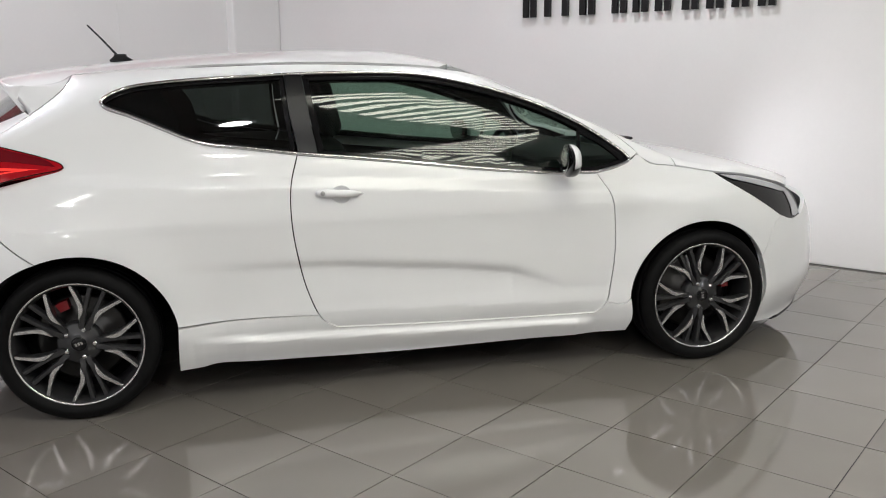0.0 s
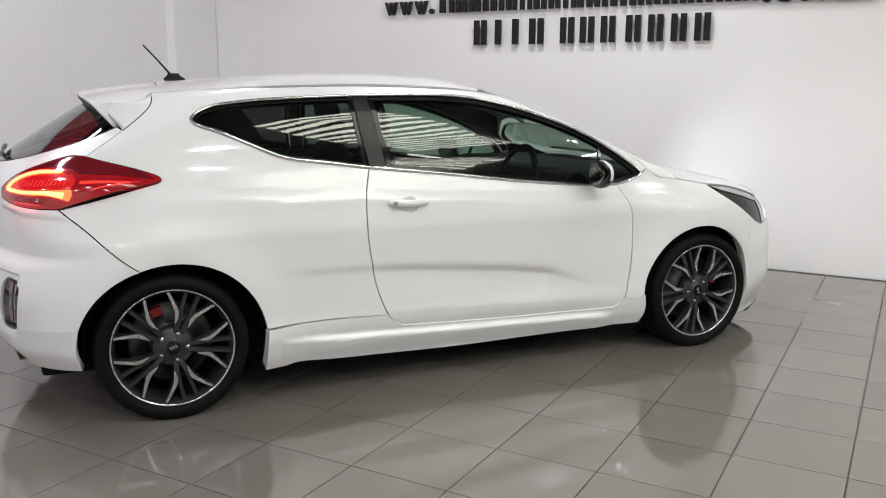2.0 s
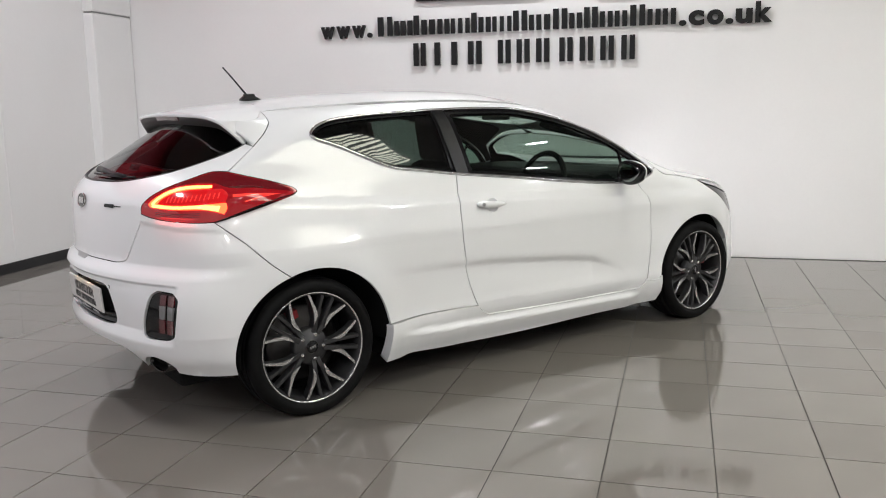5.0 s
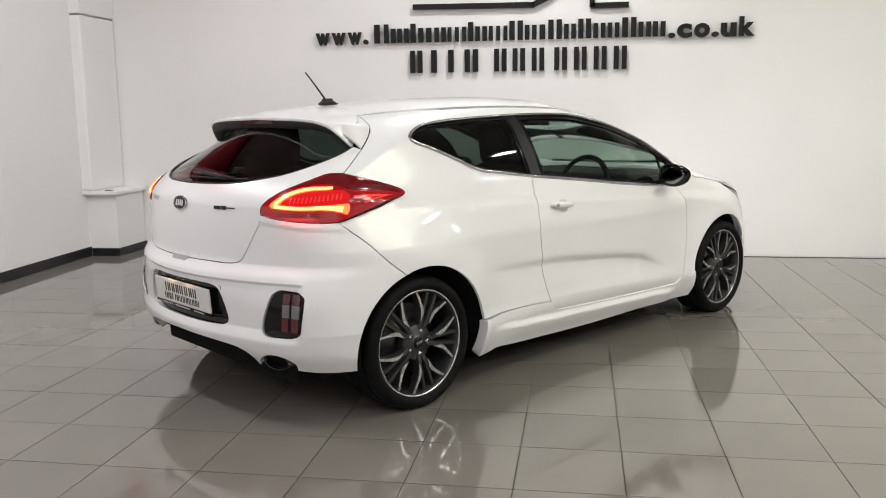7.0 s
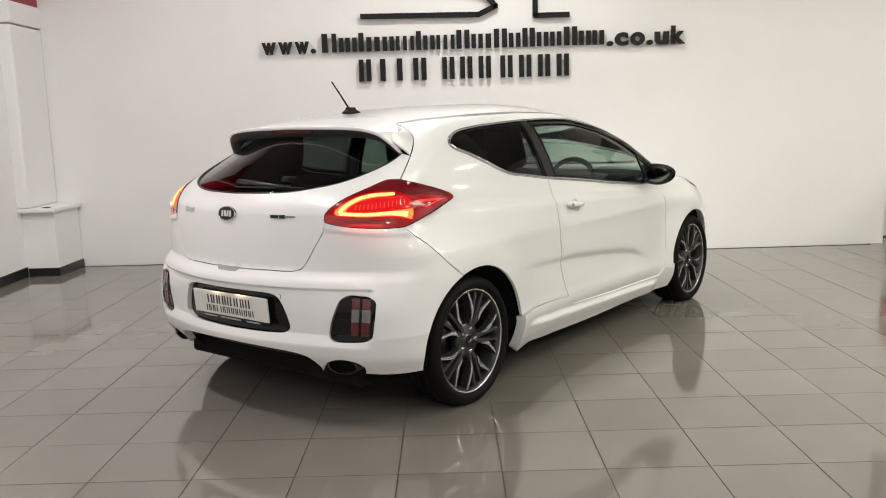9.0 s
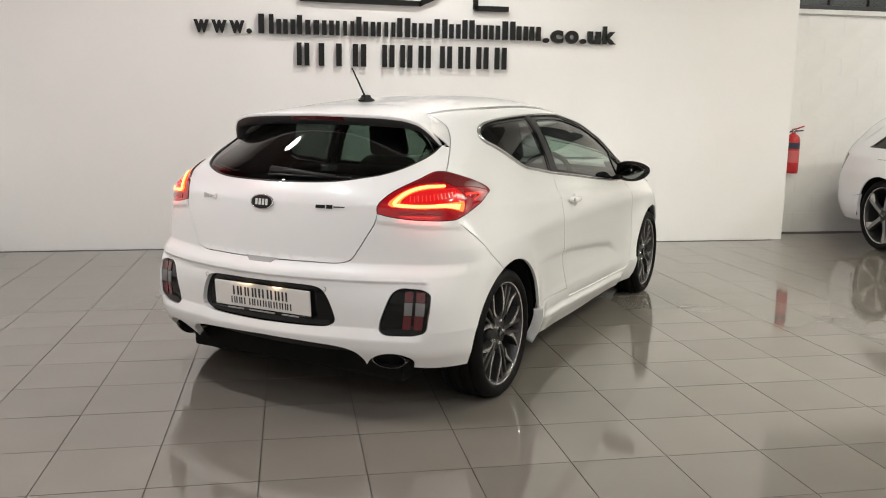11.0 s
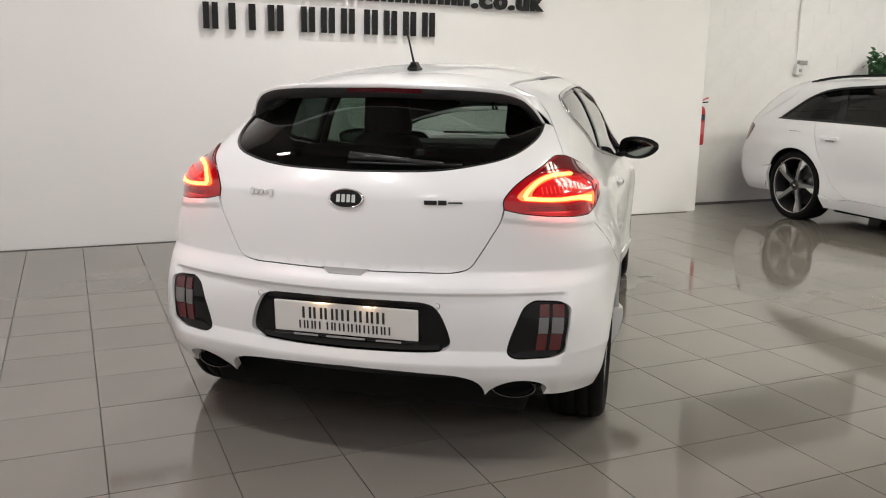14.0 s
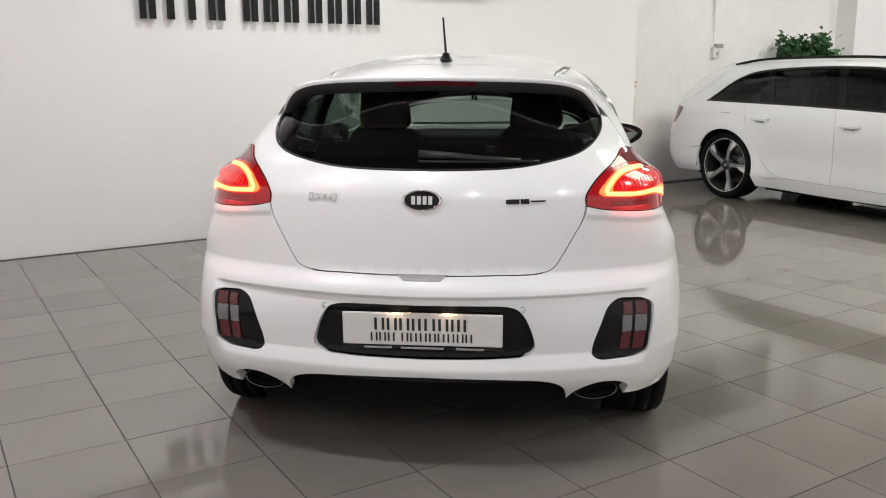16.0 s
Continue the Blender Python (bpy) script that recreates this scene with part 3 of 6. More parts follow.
def letter_bars(y0, y1, z0, heights):
    """The place of one letter: upright bars of its width and height, joined to one part, on a pin."""
    n, wide, o = len(heights), y0 - y1, None
    thick = min(wide * (0.94 - 0.16 * (n - 1)) / n, 0.052)
    bm = bmesh.new()
    for k, h in enumerate(heights):
        c = y0 - thick / 2 - (wide - thick) * (k / (n - 1) if n > 1 else 0.5)
        bmesh.ops.create_cube(bm, size=1, matrix=Matrix.Translation(((FACE - BACK_X) / 2, c, z0 + h / 2)) @ Matrix.Diagonal((BACK_X - FACE, thick, h, 1)))
    o = part("letter", bm, SIGN_BLACK, sign)
    v, f = sweep([(0, c, z0 + h / 2), (WALL_X - BACK_X, c, z0 + h / 2)], 0.006, 6)
    mesh_object("pin", v, f, STEEL, o)
    return o


def letters(text, y0, y1, z, height):
    """Raised letters between two places along the wall, one mesh a letter."""
    gap_list = {".": 0.45, "w": 1.25, "k": 0.95, "c": 0.9, "o": 0.95, "u": 0.95}
    total = sum(gap_list[c] for c in text)
    y = y0
    for c in text:
        w = (y1 - y0) * gap_list[c] / total
        cu = bpy.data.curves.new("letter", "FONT")
        cu.body, cu.size, cu.extrude, cu.offset = c, height * 1.38, 0.014, 0.010
        tmp = new("letter", cu)
        me = bpy.data.meshes.new_from_object(tmp.evaluated_get(bpy.context.evaluated_depsgraph_get()))
        bpy.data.objects.remove(tmp)
        co = np.array([v.co for v in me.vertices])
        lo, hi = co[:, 0].min(), co[:, 0].max()
        scale = abs(w) * 0.86 / (hi - lo)
        for v in me.vertices:
            x, h, d = v.co
            v.co = (FACE - BACK_X + 0.014 - d, y - (x - lo) * scale - abs(w) * 0.07, z + h)
        me.materials.append(SIGN_BLACK)
        o = new("letter", me)
        o.parent = sign
        y += w


URL_Z, URL_H = 1.985, 0.172
letters("www.", 1.165, 0.640, URL_Z, URL_H * 0.86)
letters(".co.uk", -2.095, -2.850, URL_Z - 0.012, URL_H * 0.92)
tall, small = URL_H, URL_H * 0.76
T1, T2, S1, S2, S3, TS = [tall], [tall] * 2, [small], [small] * 2, [small] * 3, [tall, small]
word_cells = [(0.100, T1), (0.108, TS), (0.107, S2), (0.118, TS), (0.074, S1), (0.107, S2), (0.160, S3), (0.058, T1), (0.107, S2), (0.160, S3),
              (0.120, T2), (0.106, S2), (0.074, S1), (0.120, T2), (0.107, S2), (0.058, T1), (0.058, T1), (0.107, S2), (0.104, S2), (0.070, T1), (0.058, T1), (0.107, S2), (0.107, S2)]
span = sum(w for w, _ in word_cells)
y = 0.618
for w, bars in word_cells:
    w *= (0.618 + 2.085) / span
    letter_bars(y - 0.009, y - w + 0.009, URL_Z - 0.006, bars)
    y -= w
one, two = [0.205], [0.205, 0.205]
for y0, w, bars in ((0.245, 0.115, two), (0.050, 0.062, one), (-0.110, 0.062, one), (-0.270, 0.125, two), (-0.545, 0.115, two), (-0.715, 0.115, two), (-0.890, 0.115, two), (-1.095, 0.115, two), (-1.272, 0.115, two), (-1.450, 0.115, two), (-1.628, 0.115, two)):
    letter_bars(y0, y0 - w, 1.700, bars)
# the emblem's lower strokes
for pts in (((0.20, 2.300), (-0.90, 2.287), (-1.06, 2.36), (-0.96, 2.47), (-0.30, 2.56)), ((-1.43, 2.62), (-1.43, 2.262), (-1.74, 2.262))):
    for a, b in zip(pts[:-1], pts[1:]):
        a, b = Vector((0, *a)), Vector((0, *b))
        d = (b - a).normalized()
        u = Vector((0, -d.z, d.y))
        bm = bmesh.new()
        for q in (a - d * 0.012, b + d * 0.012):
            for e in (-0.024, 0.024):
                for x in (FACE - BACK_X, 0.0):
                    bm.verts.new(q + u * e + Vector((x, 0, 0)))
        bmesh.ops.convex_hull(bm, input=bm.verts[:])
        part("emblem_stroke", bm, SIGN_BLACK, sign)

# high window in the block wall
window = thing("window_1", pose(BLOCK_X, -6.65, 2.43), "high dark-framed window with a white sill", "window", kind="structure")
part("window_sill", slab((-0.05, -1.56, -0.05), (0.15, 1.56, 0.0), 0.008), WHITE_PLASTIC, window)
part("window_frame", slab((0.06, -1.55, 0.0), (0.12, 1.55, 0.06), 0.006), FRAME_DARK, window)
part("window_frame", slab((0.06, -1.55, 0.86), (0.12, 1.55, 0.92), 0.006), FRAME_DARK, window)
for y in (-1.52, -0.95, -0.38, 0.10, 0.62, 1.10, 1.50):
    part("window_frame", slab((0.06, y - 0.025, 0.06), (0.12, y + 0.025, 0.86), 0.006), FRAME_DARK, window)
pane_part = part("pane", slab((0.085, -1.5, 0.05), (0.091, 1.5, 0.87)), WINDOW_GLASS, window)
pane_part.visible_shadow = False
built("backdrop", (BLOCK_X + 0.9, -9.0, 1.9), (BLOCK_X + 0.95, -4.4, 4.2), glowing("dull_daylight", (0.75, 0.72, 0.66), 0.9), "dull daylight outside the window", category="backdrop")

# fire extinguisher on the block wall
ext = thing("fire_extinguisher", pose(BLOCK_X - 0.085, -5.125, 0.665), "red fire extinguisher with black label hung on the wall", "fire extinguisher")
mesh_object("cylinder", *lathe([(0.0005, 0.0), (0.066, 0.0), (0.072, 0.012), (0.073, 0.03), (0.073, 0.36), (0.066, 0.395), (0.045, 0.42), (0.024, 0.43), (0.022, 0.445)], 32, axis="z"), RED_PAINT, ext, "red steel cylinder")
mesh_object("label_band", *lathe([(0.0738, 0.27), (0.0741, 0.272), (0.0741, 0.335), (0.0738, 0.337)], 32, axis="z"), material("dark_blue_label", (0.02, 0.03, 0.06), 0.4), ext, "dark label band")
mesh_object("label_band", *lathe([(0.0738, 0.12), (0.0741, 0.122), (0.0741, 0.25), (0.0738, 0.252)], 32, axis="z"), material("pink_label", (0.55, 0.12, 0.12), 0.4), ext, "pale red label")
mesh_object("valve", *lathe([(0.0005, 0.49), (0.018, 0.488), (0.020, 0.45), (0.022, 0.44)], 16, axis="z"), CHROME, ext)
v, f = sweep([(0.0, 0.02, 0.475), (-0.005, -0.04, 0.488), (-0.01, -0.115, 0.515)], 0.008, 8)
mesh_object("lever", v, f, RED_PAINT, ext)
v, f = sweep([(0.0, 0.01, 0.462), (-0.005, -0.05, 0.462), (-0.01, -0.11, 0.468)], 0.007, 8)
mesh_object("lever", v, f, TRIM, ext)
v, f = sweep([(0.0, 0.02, 0.46), (0.0, 0.075, 0.44), (0.0, 0.088, 0.36), (0.0, 0.080, 0.16)], 0.009, 8)
mesh_object("hose", v, f, TRIM, ext)
part("wall_bracket", slab((0.06, -0.02, 0.30), (0.086, 0.02, 0.36), 0.004), STEEL, ext)

# socket box and conduit
box = thing("socket_box", pose(BLOCK_X, -6.60, 1.53), "white wall socket box with grey switch and conduit", "socket")
part("back_box", slab((-0.050, -0.055, -0.080), (0.004, 0.060, 0.045), 0.008), WHITE_PLASTIC, box)
part("switch_plate", slab((-0.060, -0.095, 0.035), (-0.02, 0.030, 0.085), 0.006), GREY_BOX, box)
part("rocker", slab((-0.056, -0.022, -0.050), (-0.045, 0.022, -0.010), 0.004), GREY_BOX, box)
v, f = sweep([(-0.02, 0.045, 0.06), (-0.02, 0.045, 0.6), (-0.02, 0.035, 0.895)], 0.013, 10)
mesh_object("conduit", v, f, WHITE_PLASTIC, box)

# plant behind the estate car
plant = thing("potted_plant", pose(3.95, -7.80, 0.06), "leafy green potted shrub standing behind a car", "plant")
mesh_object("pot", *lathe([(0.0005, 0.0), (0.17, 0.0), (0.22, 0.42), (0.23, 0.44), (0.21, 0.44), (0.20, 0.38), (0.0005, 0.37)], 28, axis="z"), POT, plant, "dark grey planter")
rnd = random.Random(11)
stem_v, stem_f, leaf_v, leaf_f = [], [], [], []
tips = []
for k in range(16):
    a, lean = rnd.uniform(0, 6.28), rnd.uniform(0.08, 0.36)
    top = rnd.uniform(1.35, 1.70) - lean * 0.35
    path = [(0.05 * math.cos(a), 0.05 * math.sin(a), 0.36), (0.25 * lean * math.cos(a), 0.25 * lean * math.sin(a), 0.9), (lean * 0.8 * math.cos(a), lean * math.sin(a), top)]
    v, f = sweep(path, [0.014, 0.010, 0.004], 6)
    stem_f += [tuple(i + len(stem_v) for i in q) for q in f]
    stem_v += v
    tips.append((path[1], path[2]))
for lo_p, hi_p in tips:
    for j in range(230):
        t = rnd.uniform(0.0, 1.08)
        c = Vector(lo_p).lerp(Vector(hi_p), t) + Vector((rnd.gauss(0, 0.06), rnd.gauss(0, 0.075), rnd.gauss(0, 0.055)))
        d = Vector((rnd.gauss(0, 1), rnd.gauss(0, 1), rnd.gauss(-0.1, 0.6))).normalized()
        s = d.cross(Vector((rnd.gauss(0, 1), rnd.gauss(0, 1), rnd.gauss(0, 1)))).normalized()
        n = d.cross(s)
        L, W = rnd.uniform(0.07, 0.115), rnd.uniform(0.022, 0.034)
        k0 = len(leaf_v)
        leaf_v += [c, c + d * L * 0.4 + s * W, c + d * L * 0.45 + n * 0.006, c + d * L * 0.4 - s * W, c + d * L - n * 0.012]
        leaf_f += [(k0, k0 + 1, k0 + 2), (k0, k0 + 2, k0 + 3), (k0 + 1, k0 + 4, k0 + 2), (k0 + 2, k0 + 4, k0 + 3)]
mesh_object("stems", stem_v, stem_f, BARK, plant)
mesh_object("foliage", leaf_v, leaf_f, LEAF, plant, smooth=False)

# ---- wheels: the axle lies along y, the outer face looks to -y ----
def spoke(path, wide, face_y, thick, face, flank, parent, bevel=0.25):
    """A bar of a wheel along (radius, angle) points: its front at depth face_y, machined or painted."""
    n = len(path)
    verts, faces, index = [], [], []
    pts = [np.array((r * math.sin(a), r * math.cos(a))) for r, a in path]
    for i in range(n):
        d = pts[min(i + 1, n - 1)] - pts[max(i - 1, 0)]
        d = d / np.linalg.norm(d)
        side = np.array((-d[1], d[0]))
        w, y, t = wide[i] / 2, face_y[i], thick
        for off, dep in ((-w * 1.25, t), (-w * 1.1, t * bevel), (-w * 0.8, 0), (w * 0.8, 0), (w * 1.1, t * bevel), (w * 1.25, t)):
            q = pts[i] + side * off
            verts.append((q[0], y + dep, q[1]))
    for i in range(n - 1):
        for k in range(6):
            a, b = i * 6 + k, i * 6 + (k + 1) % 6
            faces.append((a, b, b + 6, a + 6))
            index.append(0 if k == 2 else 1)
    faces += [tuple(range(6))[::-1], tuple(range((n - 1) * 6, n * 6))]
    index += [1, 1]
    return mesh_object("spoke", verts, faces, face, parent, smooth=False, mats=[face, flank], index=index)


def tyre_profile(r, rim, half):
    """From the rim's outer bead over the tread to the inner bead."""
    g = 0.006
    return [(rim - 0.004, -half + 0.022), (rim + 0.004, -half + 0.010), (rim + 0.018, -half + 0.002), (r - 0.035, -half), (r - 0.018, -half + 0.006), (r - 0.006, -half + 0.018),
            (r - 0.001, -half + 0.036), (r, -half + 0.05), (r - g, -half + 0.052), (r - g, -half + 0.060), (r + 0.001, -half + 0.062), (r + 0.002, -0.012), (r - g, -0.010), (r - g, 0.0),
            (r + 0.002, 0.002), (r + 0.001, half - 0.062), (r - g, half - 0.06), (r - g, half - 0.052), (r, half - 0.05), (r - 0.006, half - 0.018), (r - 0.035, half), (rim, half - 0.02)]


def make_wheel(car, r, rim, half, design):
    dish = -half + 0.016
    v, f = lathe([(rim + 0.003, dish + 0.010), (rim + 0.003, dish + 0.002), (rim - 0.001, dish - 0.002), (rim - 0.006, dish + 0.002), (rim - 0.014, dish + 0.012), (rim - 0.022, dish + 0.05),
                  (rim - 0.026, dish + 0.12), (rim - 0.02, half - 0.01), (rim + 0.002, half - 0.012)], 72)
    n = 8
    wheel = mesh_object("wheel", v, f, ALLOY, car, "graphite and machined alloy wheel with black tyre" if design == "fork" else "five-spoke grey and machined alloy wheel with black tyre", mats=[ALLOY, GRAPHITE], index=[0 if (i % n) < 3 else 1 for i in range(len(f))])
    v, f = lathe(tyre_profile(r, rim, half), 96)
    mesh_object("tyre", v, f, RUBBER, wheel, "black rubber tyre")
    v, f = lathe([(0.06, half - 0.07), (rim * 0.72, half - 0.07), (rim * 0.72, half - 0.09), (rim * 0.66, half - 0.094), (rim * 0.40, half - 0.094), (rim * 0.38, half - 0.11), (0.03, half - 0.112)], 48)
    mesh_object("brake_disc", v, f, STEEL, wheel)
    v, f = lathe([(0.001, half - 0.045), (rim - 0.022, half - 0.045), (rim - 0.02, half - 0.02)], 48)
    mesh_object("back_plate", v, f, DARK, wheel)
    bm = bmesh.new()
    a0 = radians(-97) if design == "fork" else radians(0)
    for i in range(9):
        a = a0 + radians(-8 + 2 * i)
        for rr in (rim * 0.54, rim * 0.68):
            for y in (half - 0.135, half - 0.055):
                bm.verts.new((rr * math.sin(a + math.pi / 2), y, rr * math.cos(a + math.pi / 2)))
    bmesh.ops.convex_hull(bm, input=bm.verts[:])
    part("brake_caliper", bm, CALIPER if design == "fork" else GRAPHITE, wheel, "red painted brake caliper" if design == "fork" else "")
    fy, hub_y = dish + 0.008, dish + 0.022
    v, f = lathe([(0.0005, hub_y - 0.004), (0.028, hub_y - 0.004), (0.031, hub_y), (0.034, hub_y + 0.004), (0.074, hub_y + 0.003), (0.082, hub_y + 0.010), (0.086, hub_y + 0.04)], 40)
    mesh_object("hub", v, f, GRAPHITE, wheel)
    v, f = lathe([(0.0005, hub_y - 0.009), (0.022, hub_y - 0.0085), (0.027, hub_y - 0.006), (0.028, hub_y)], 28)
    mesh_object("centre_cap", v, f, GLOSS if design == "fork" else GRAPHITE, wheel)
    for k in (-0.011, 0.0, 0.011):
        part("emblem", slab((k - 0.0035, hub_y - 0.0105, -0.006), (k + 0.0035, hub_y - 0.008, 0.006), 0.0005), CHROME, wheel)
    for i in range(5):
        a = radians(72 * i + 36)
        x, z = 0.056 * math.sin(a), 0.056 * math.cos(a)
        v, f = lathe([(0.0005, hub_y - 0.004), (0.007, hub_y - 0.004), (0.009, hub_y - 0.001), (0.009, hub_y + 0.006), (0.0125, hub_y + 0.0045), (0.0135, hub_y + 0.008)], 14)
        b = mesh_object("wheel_bolt", v, f, CHROME if design == "fork" else STEEL, wheel)
        b.location = (x, 0, z)
        base = radians(72 * i)
        if design == "fork":
            for sgn in (-1, 1):
                # tulip arms, machined on the face, over a broader dark web that springs from the twin spokes
                ang = [base + sgn * radians(q) for q in (27.5, 27.0, 25.0, 22.0, 17.0, 12.5)]
                rad = [0.060, 0.090, 0.115, 0.138, 0.185, rim - 0.010]
                spoke(list(zip(rad, ang)), [0.022, 0.022, 0.021, 0.018, 0.014, 0.014], [hub_y, fy + 0.008, fy + 0.005, fy + 0.005, fy + 0.005, fy + 0.006], 0.034, GRAPHITE, GRAPHITE, wheel)
                ang = [base + sgn * radians(q) for q in (19.5, 21.8, 22.6, 21.2, 18.0, 14.6, 11.2)]
                rad = [0.097, 0.117, 0.136, 0.154, 0.175, 0.203, rim - 0.006]
                spoke(list(zip(rad, ang)), [0.002, 0.012, 0.0195, 0.0195, 0.0165, 0.014, 0.013], [fy + 0.003, fy, fy, fy, fy, fy, fy + 0.001], 0.012, ALLOY, GRAPHITE, wheel)
                ang = [base + radians(36) + sgn * radians(q) for q in (13.5, 9.0, 7.6, 7.0, 6.6)]
                rad = [0.062, 0.10, 0.150, 0.195, rim - 0.008]
                spoke(list(zip(rad, ang)), [0.017, 0.016, 0.015, 0.015, 0.017], [hub_y, fy + 0.008, fy + 0.006, fy + 0.005, fy + 0.004], 0.032, GRAPHITE, GRAPHITE, wheel, 0.12)
        else:
            ang = [base + radians(q) for q in (0, 0.5, 1.5, 3, 5, 6.5)]
            rad = [0.05, 0.10, 0.15, 0.19, 0.225, rim - 0.008]
            spoke(list(zip(rad, ang)), [0.052, 0.046, 0.050, 0.058, 0.070, 0.086], [hub_y, fy + 0.006, fy + 0.002, fy, fy, fy + 0.002], 0.034, BLADE, GRAPHITE, wheel)
            ang = [base + radians(q) for q in (7.5, 8.6, 10.0, 11.0)]
            rad = [0.165, 0.195, 0.228, rim - 0.006]
            spoke(list(zip(rad, ang)), [0.006, 0.026, 0.044, 0.058], [fy - 0.001] * 4, 0.01, ALLOY, SILVER, wheel)
    return wheel


# ---- the white three-door hatchback ----
car = thing("hatchback_car", CAR, "white three-door hatchback with graphite wheels and lit tail lights", "car")
SH = HATCH
MID = SH.spine[0] - SH.fan * math.pi / 2


def flip(l):
    """An open line seen on the other flank, going on round the tail."""
    q = l[::-1].copy()
    q[:, 0] = 2 * MID - q[:, 0]
    return q


def on_shell(lift=0.0):
    return lambda s, z: SH.chart(s, z, lift)


def from_above(lift=0.0):
    return lambda x, y: SH.over(x, y, lift)


def both(name, loops, place, material, **kw):
    return [panel(name, loops, place, SH.normal, material, car, mirror=m, **kw) for m in (False, True)]


# seams, as (distance along the flank, height)
door_back = line((0.866, 0.990), (0.832, 0.873), (0.827, 0.743), (0.843, 0.606), (0.882, 0.438), (0.935, 0.325), (0.995, 0.288))
door_foot = line((0.995, 0.288), (1.475, 0.270), (1.984, 0.262), (2.120, 0.264))
door_front = line((2.120, 0.264), (2.165, 0.300), (2.190, 0.400), (2.205, 0.540), (2.202, 0.673), (2.183, 0.783), (2.135, 0.874))
belt_door = line((0.866, 0.990), (1.184, 0.957), (1.629, 0.906), (1.951, 0.878), (2.135, 0.874))
belt_tail = line((0.866, 0.990), (0.641, 1.021), (0.520, 1.037), (0.440, 1.062), (0.368, 1.094), (0.230, 1.153), (0.150, 1.182), (0.126, 1.203), (0.146, 1.226), (0.226, 1.260), (0.379, 1.281), (0.561, 1.293), (0.835, 1.305))
head_line = line((0.835, 1.305), (1.123, 1.309), (1.364, 1.302), (1.512, 1.280), (1.722, 1.229), (1.911, 1.165), (2.072, 1.091), (2.195, 1.016), (2.280, 0.950), (2.298, 0.926))
quarter_foot = line((2.298, 0.926), (2.285, 0.912), (2.238, 0.896), (2.135, 0.874))
ditch = line((-0.103, 1.312), (0.15, 1.322), (0.45, 1.336), (0.9, 1.346), (1.25, 1.338), (1.5, 1.322), (1.7, 1.288), (1.9, 1.228), (2.1, 1.135), (2.25, 1.038), (2.345, 0.950))
tail_seam = line((-0.103, 1.312), (-0.080, 1.292), (-0.070, 1.265), (-0.097, 1.229), (-0.168, 1.164), (-0.215, 1.122), (-0.272, 1.066))
lamp_top = line((-0.272, 1.066), (-0.182, 1.040), (-0.058, 1.002), (-0.012, 0.984), (-0.001, 0.971), (-0.014, 0.962), (-0.074, 0.945), (-0.199, 0.907), (-0.302, 0.874))
lamp_in = line((-0.272, 1.066), (-0.326, 1.067), (-0.397, 1.043), (-0.494, 1.001), (-0.545, 0.965), (-0.568, 0.935), (-0.568, 0.905))
lamp_foot = line((-0.568, 0.905), (-0.526, 0.893), (-0.442, 0.881), (-0.351, 0.874), (-0.302, 0.874))
bumper_seam = line((-0.302, 0.874), (-0.210, 0.788), (-0.119, 0.683), (-0.085, 0.642))
hatch_edge = line((-0.568, 0.905), (-0.578, 0.863), (-0.602, 0.815), (-0.638, 0.745), (-0.662, 0.708), (-0.700, 0.694), (-0.82, 0.692), (MID, 0.691))
glass_low = line((-0.205, 1.176), (-0.266, 1.148), (-0.363, 1.112), (-0.517, 1.064), (-0.63, 1.043), (-0.76, 1.027), (MID, 1.020))
corner_seam = line((-0.205, 1.176), (-0.168, 1.164))


def arch_line(hub, a0, a1, r, step=3):
    """The wheel opening's edge: degrees from straight up, positive ahead."""
    n = max(2, int(abs(a1 - a0) / step))
    out = []
    for a, r in zip(np.linspace(a0, a1, n), np.resize(r, n)):
        x, z = hub + r * math.sin(radians(a)), SH.hub_z + r * math.cos(radians(a))
        a, b = SH.spine
        if x < a:
            x = a - SH.fan * math.atan((a - x) / 0.83)
        elif x > b:
            x = b + SH.fan * math.atan((x - b) / 0.83)
        out.append((x, z))
    return np.array(out)


arch_r = 0.350
arch_back = arch_line(0.025, -20, 82, arch_r)
arch_tail = arch_line(0.025, -20, -99, np.linspace(arch_r, 0.372, 26))
bumper_seam = line((-0.302, 0.874), (-0.210, 0.788), (-0.130, 0.695), tuple(arch_tail[0]))
quarter = ring(belt_tail[::-1], door_back[:np.argmin(np.abs(door_back[:, 1] - 0.34)) + 1], line(door_back[np.argmin(np.abs(door_back[:, 1] - 0.34))], (0.65, 0.354), arch_back[-1]),
               arch_back[::-1], bumper_seam[::-1], lamp_top[::-1], tail_seam[::-1], ditch, line(ditch[-1], (2.298, 0.926)), head_line[::-1])
both("side_panel", [quarter], on_shell(), PAINT, step=0.014, gap=0.0024)
door_loop = ring(door_back, door_foot, door_front, belt_door[::-1])
cup_hole = np.array([(1.028 + 0.037 * math.cos(a), 0.834 + 0.033 * math.sin(a)) for a in np.linspace(0, 2 * math.pi, 28, endpoint=False)])
doors = both("door", [door_loop, cup_hole], on_shell(), PAINT, step=0.013, gap=0.0024)
k34 = int(np.argmin(np.abs(door_back[:, 1] - 0.34)))
front_a = arch_line(2.625, -86, 62, arch_r)
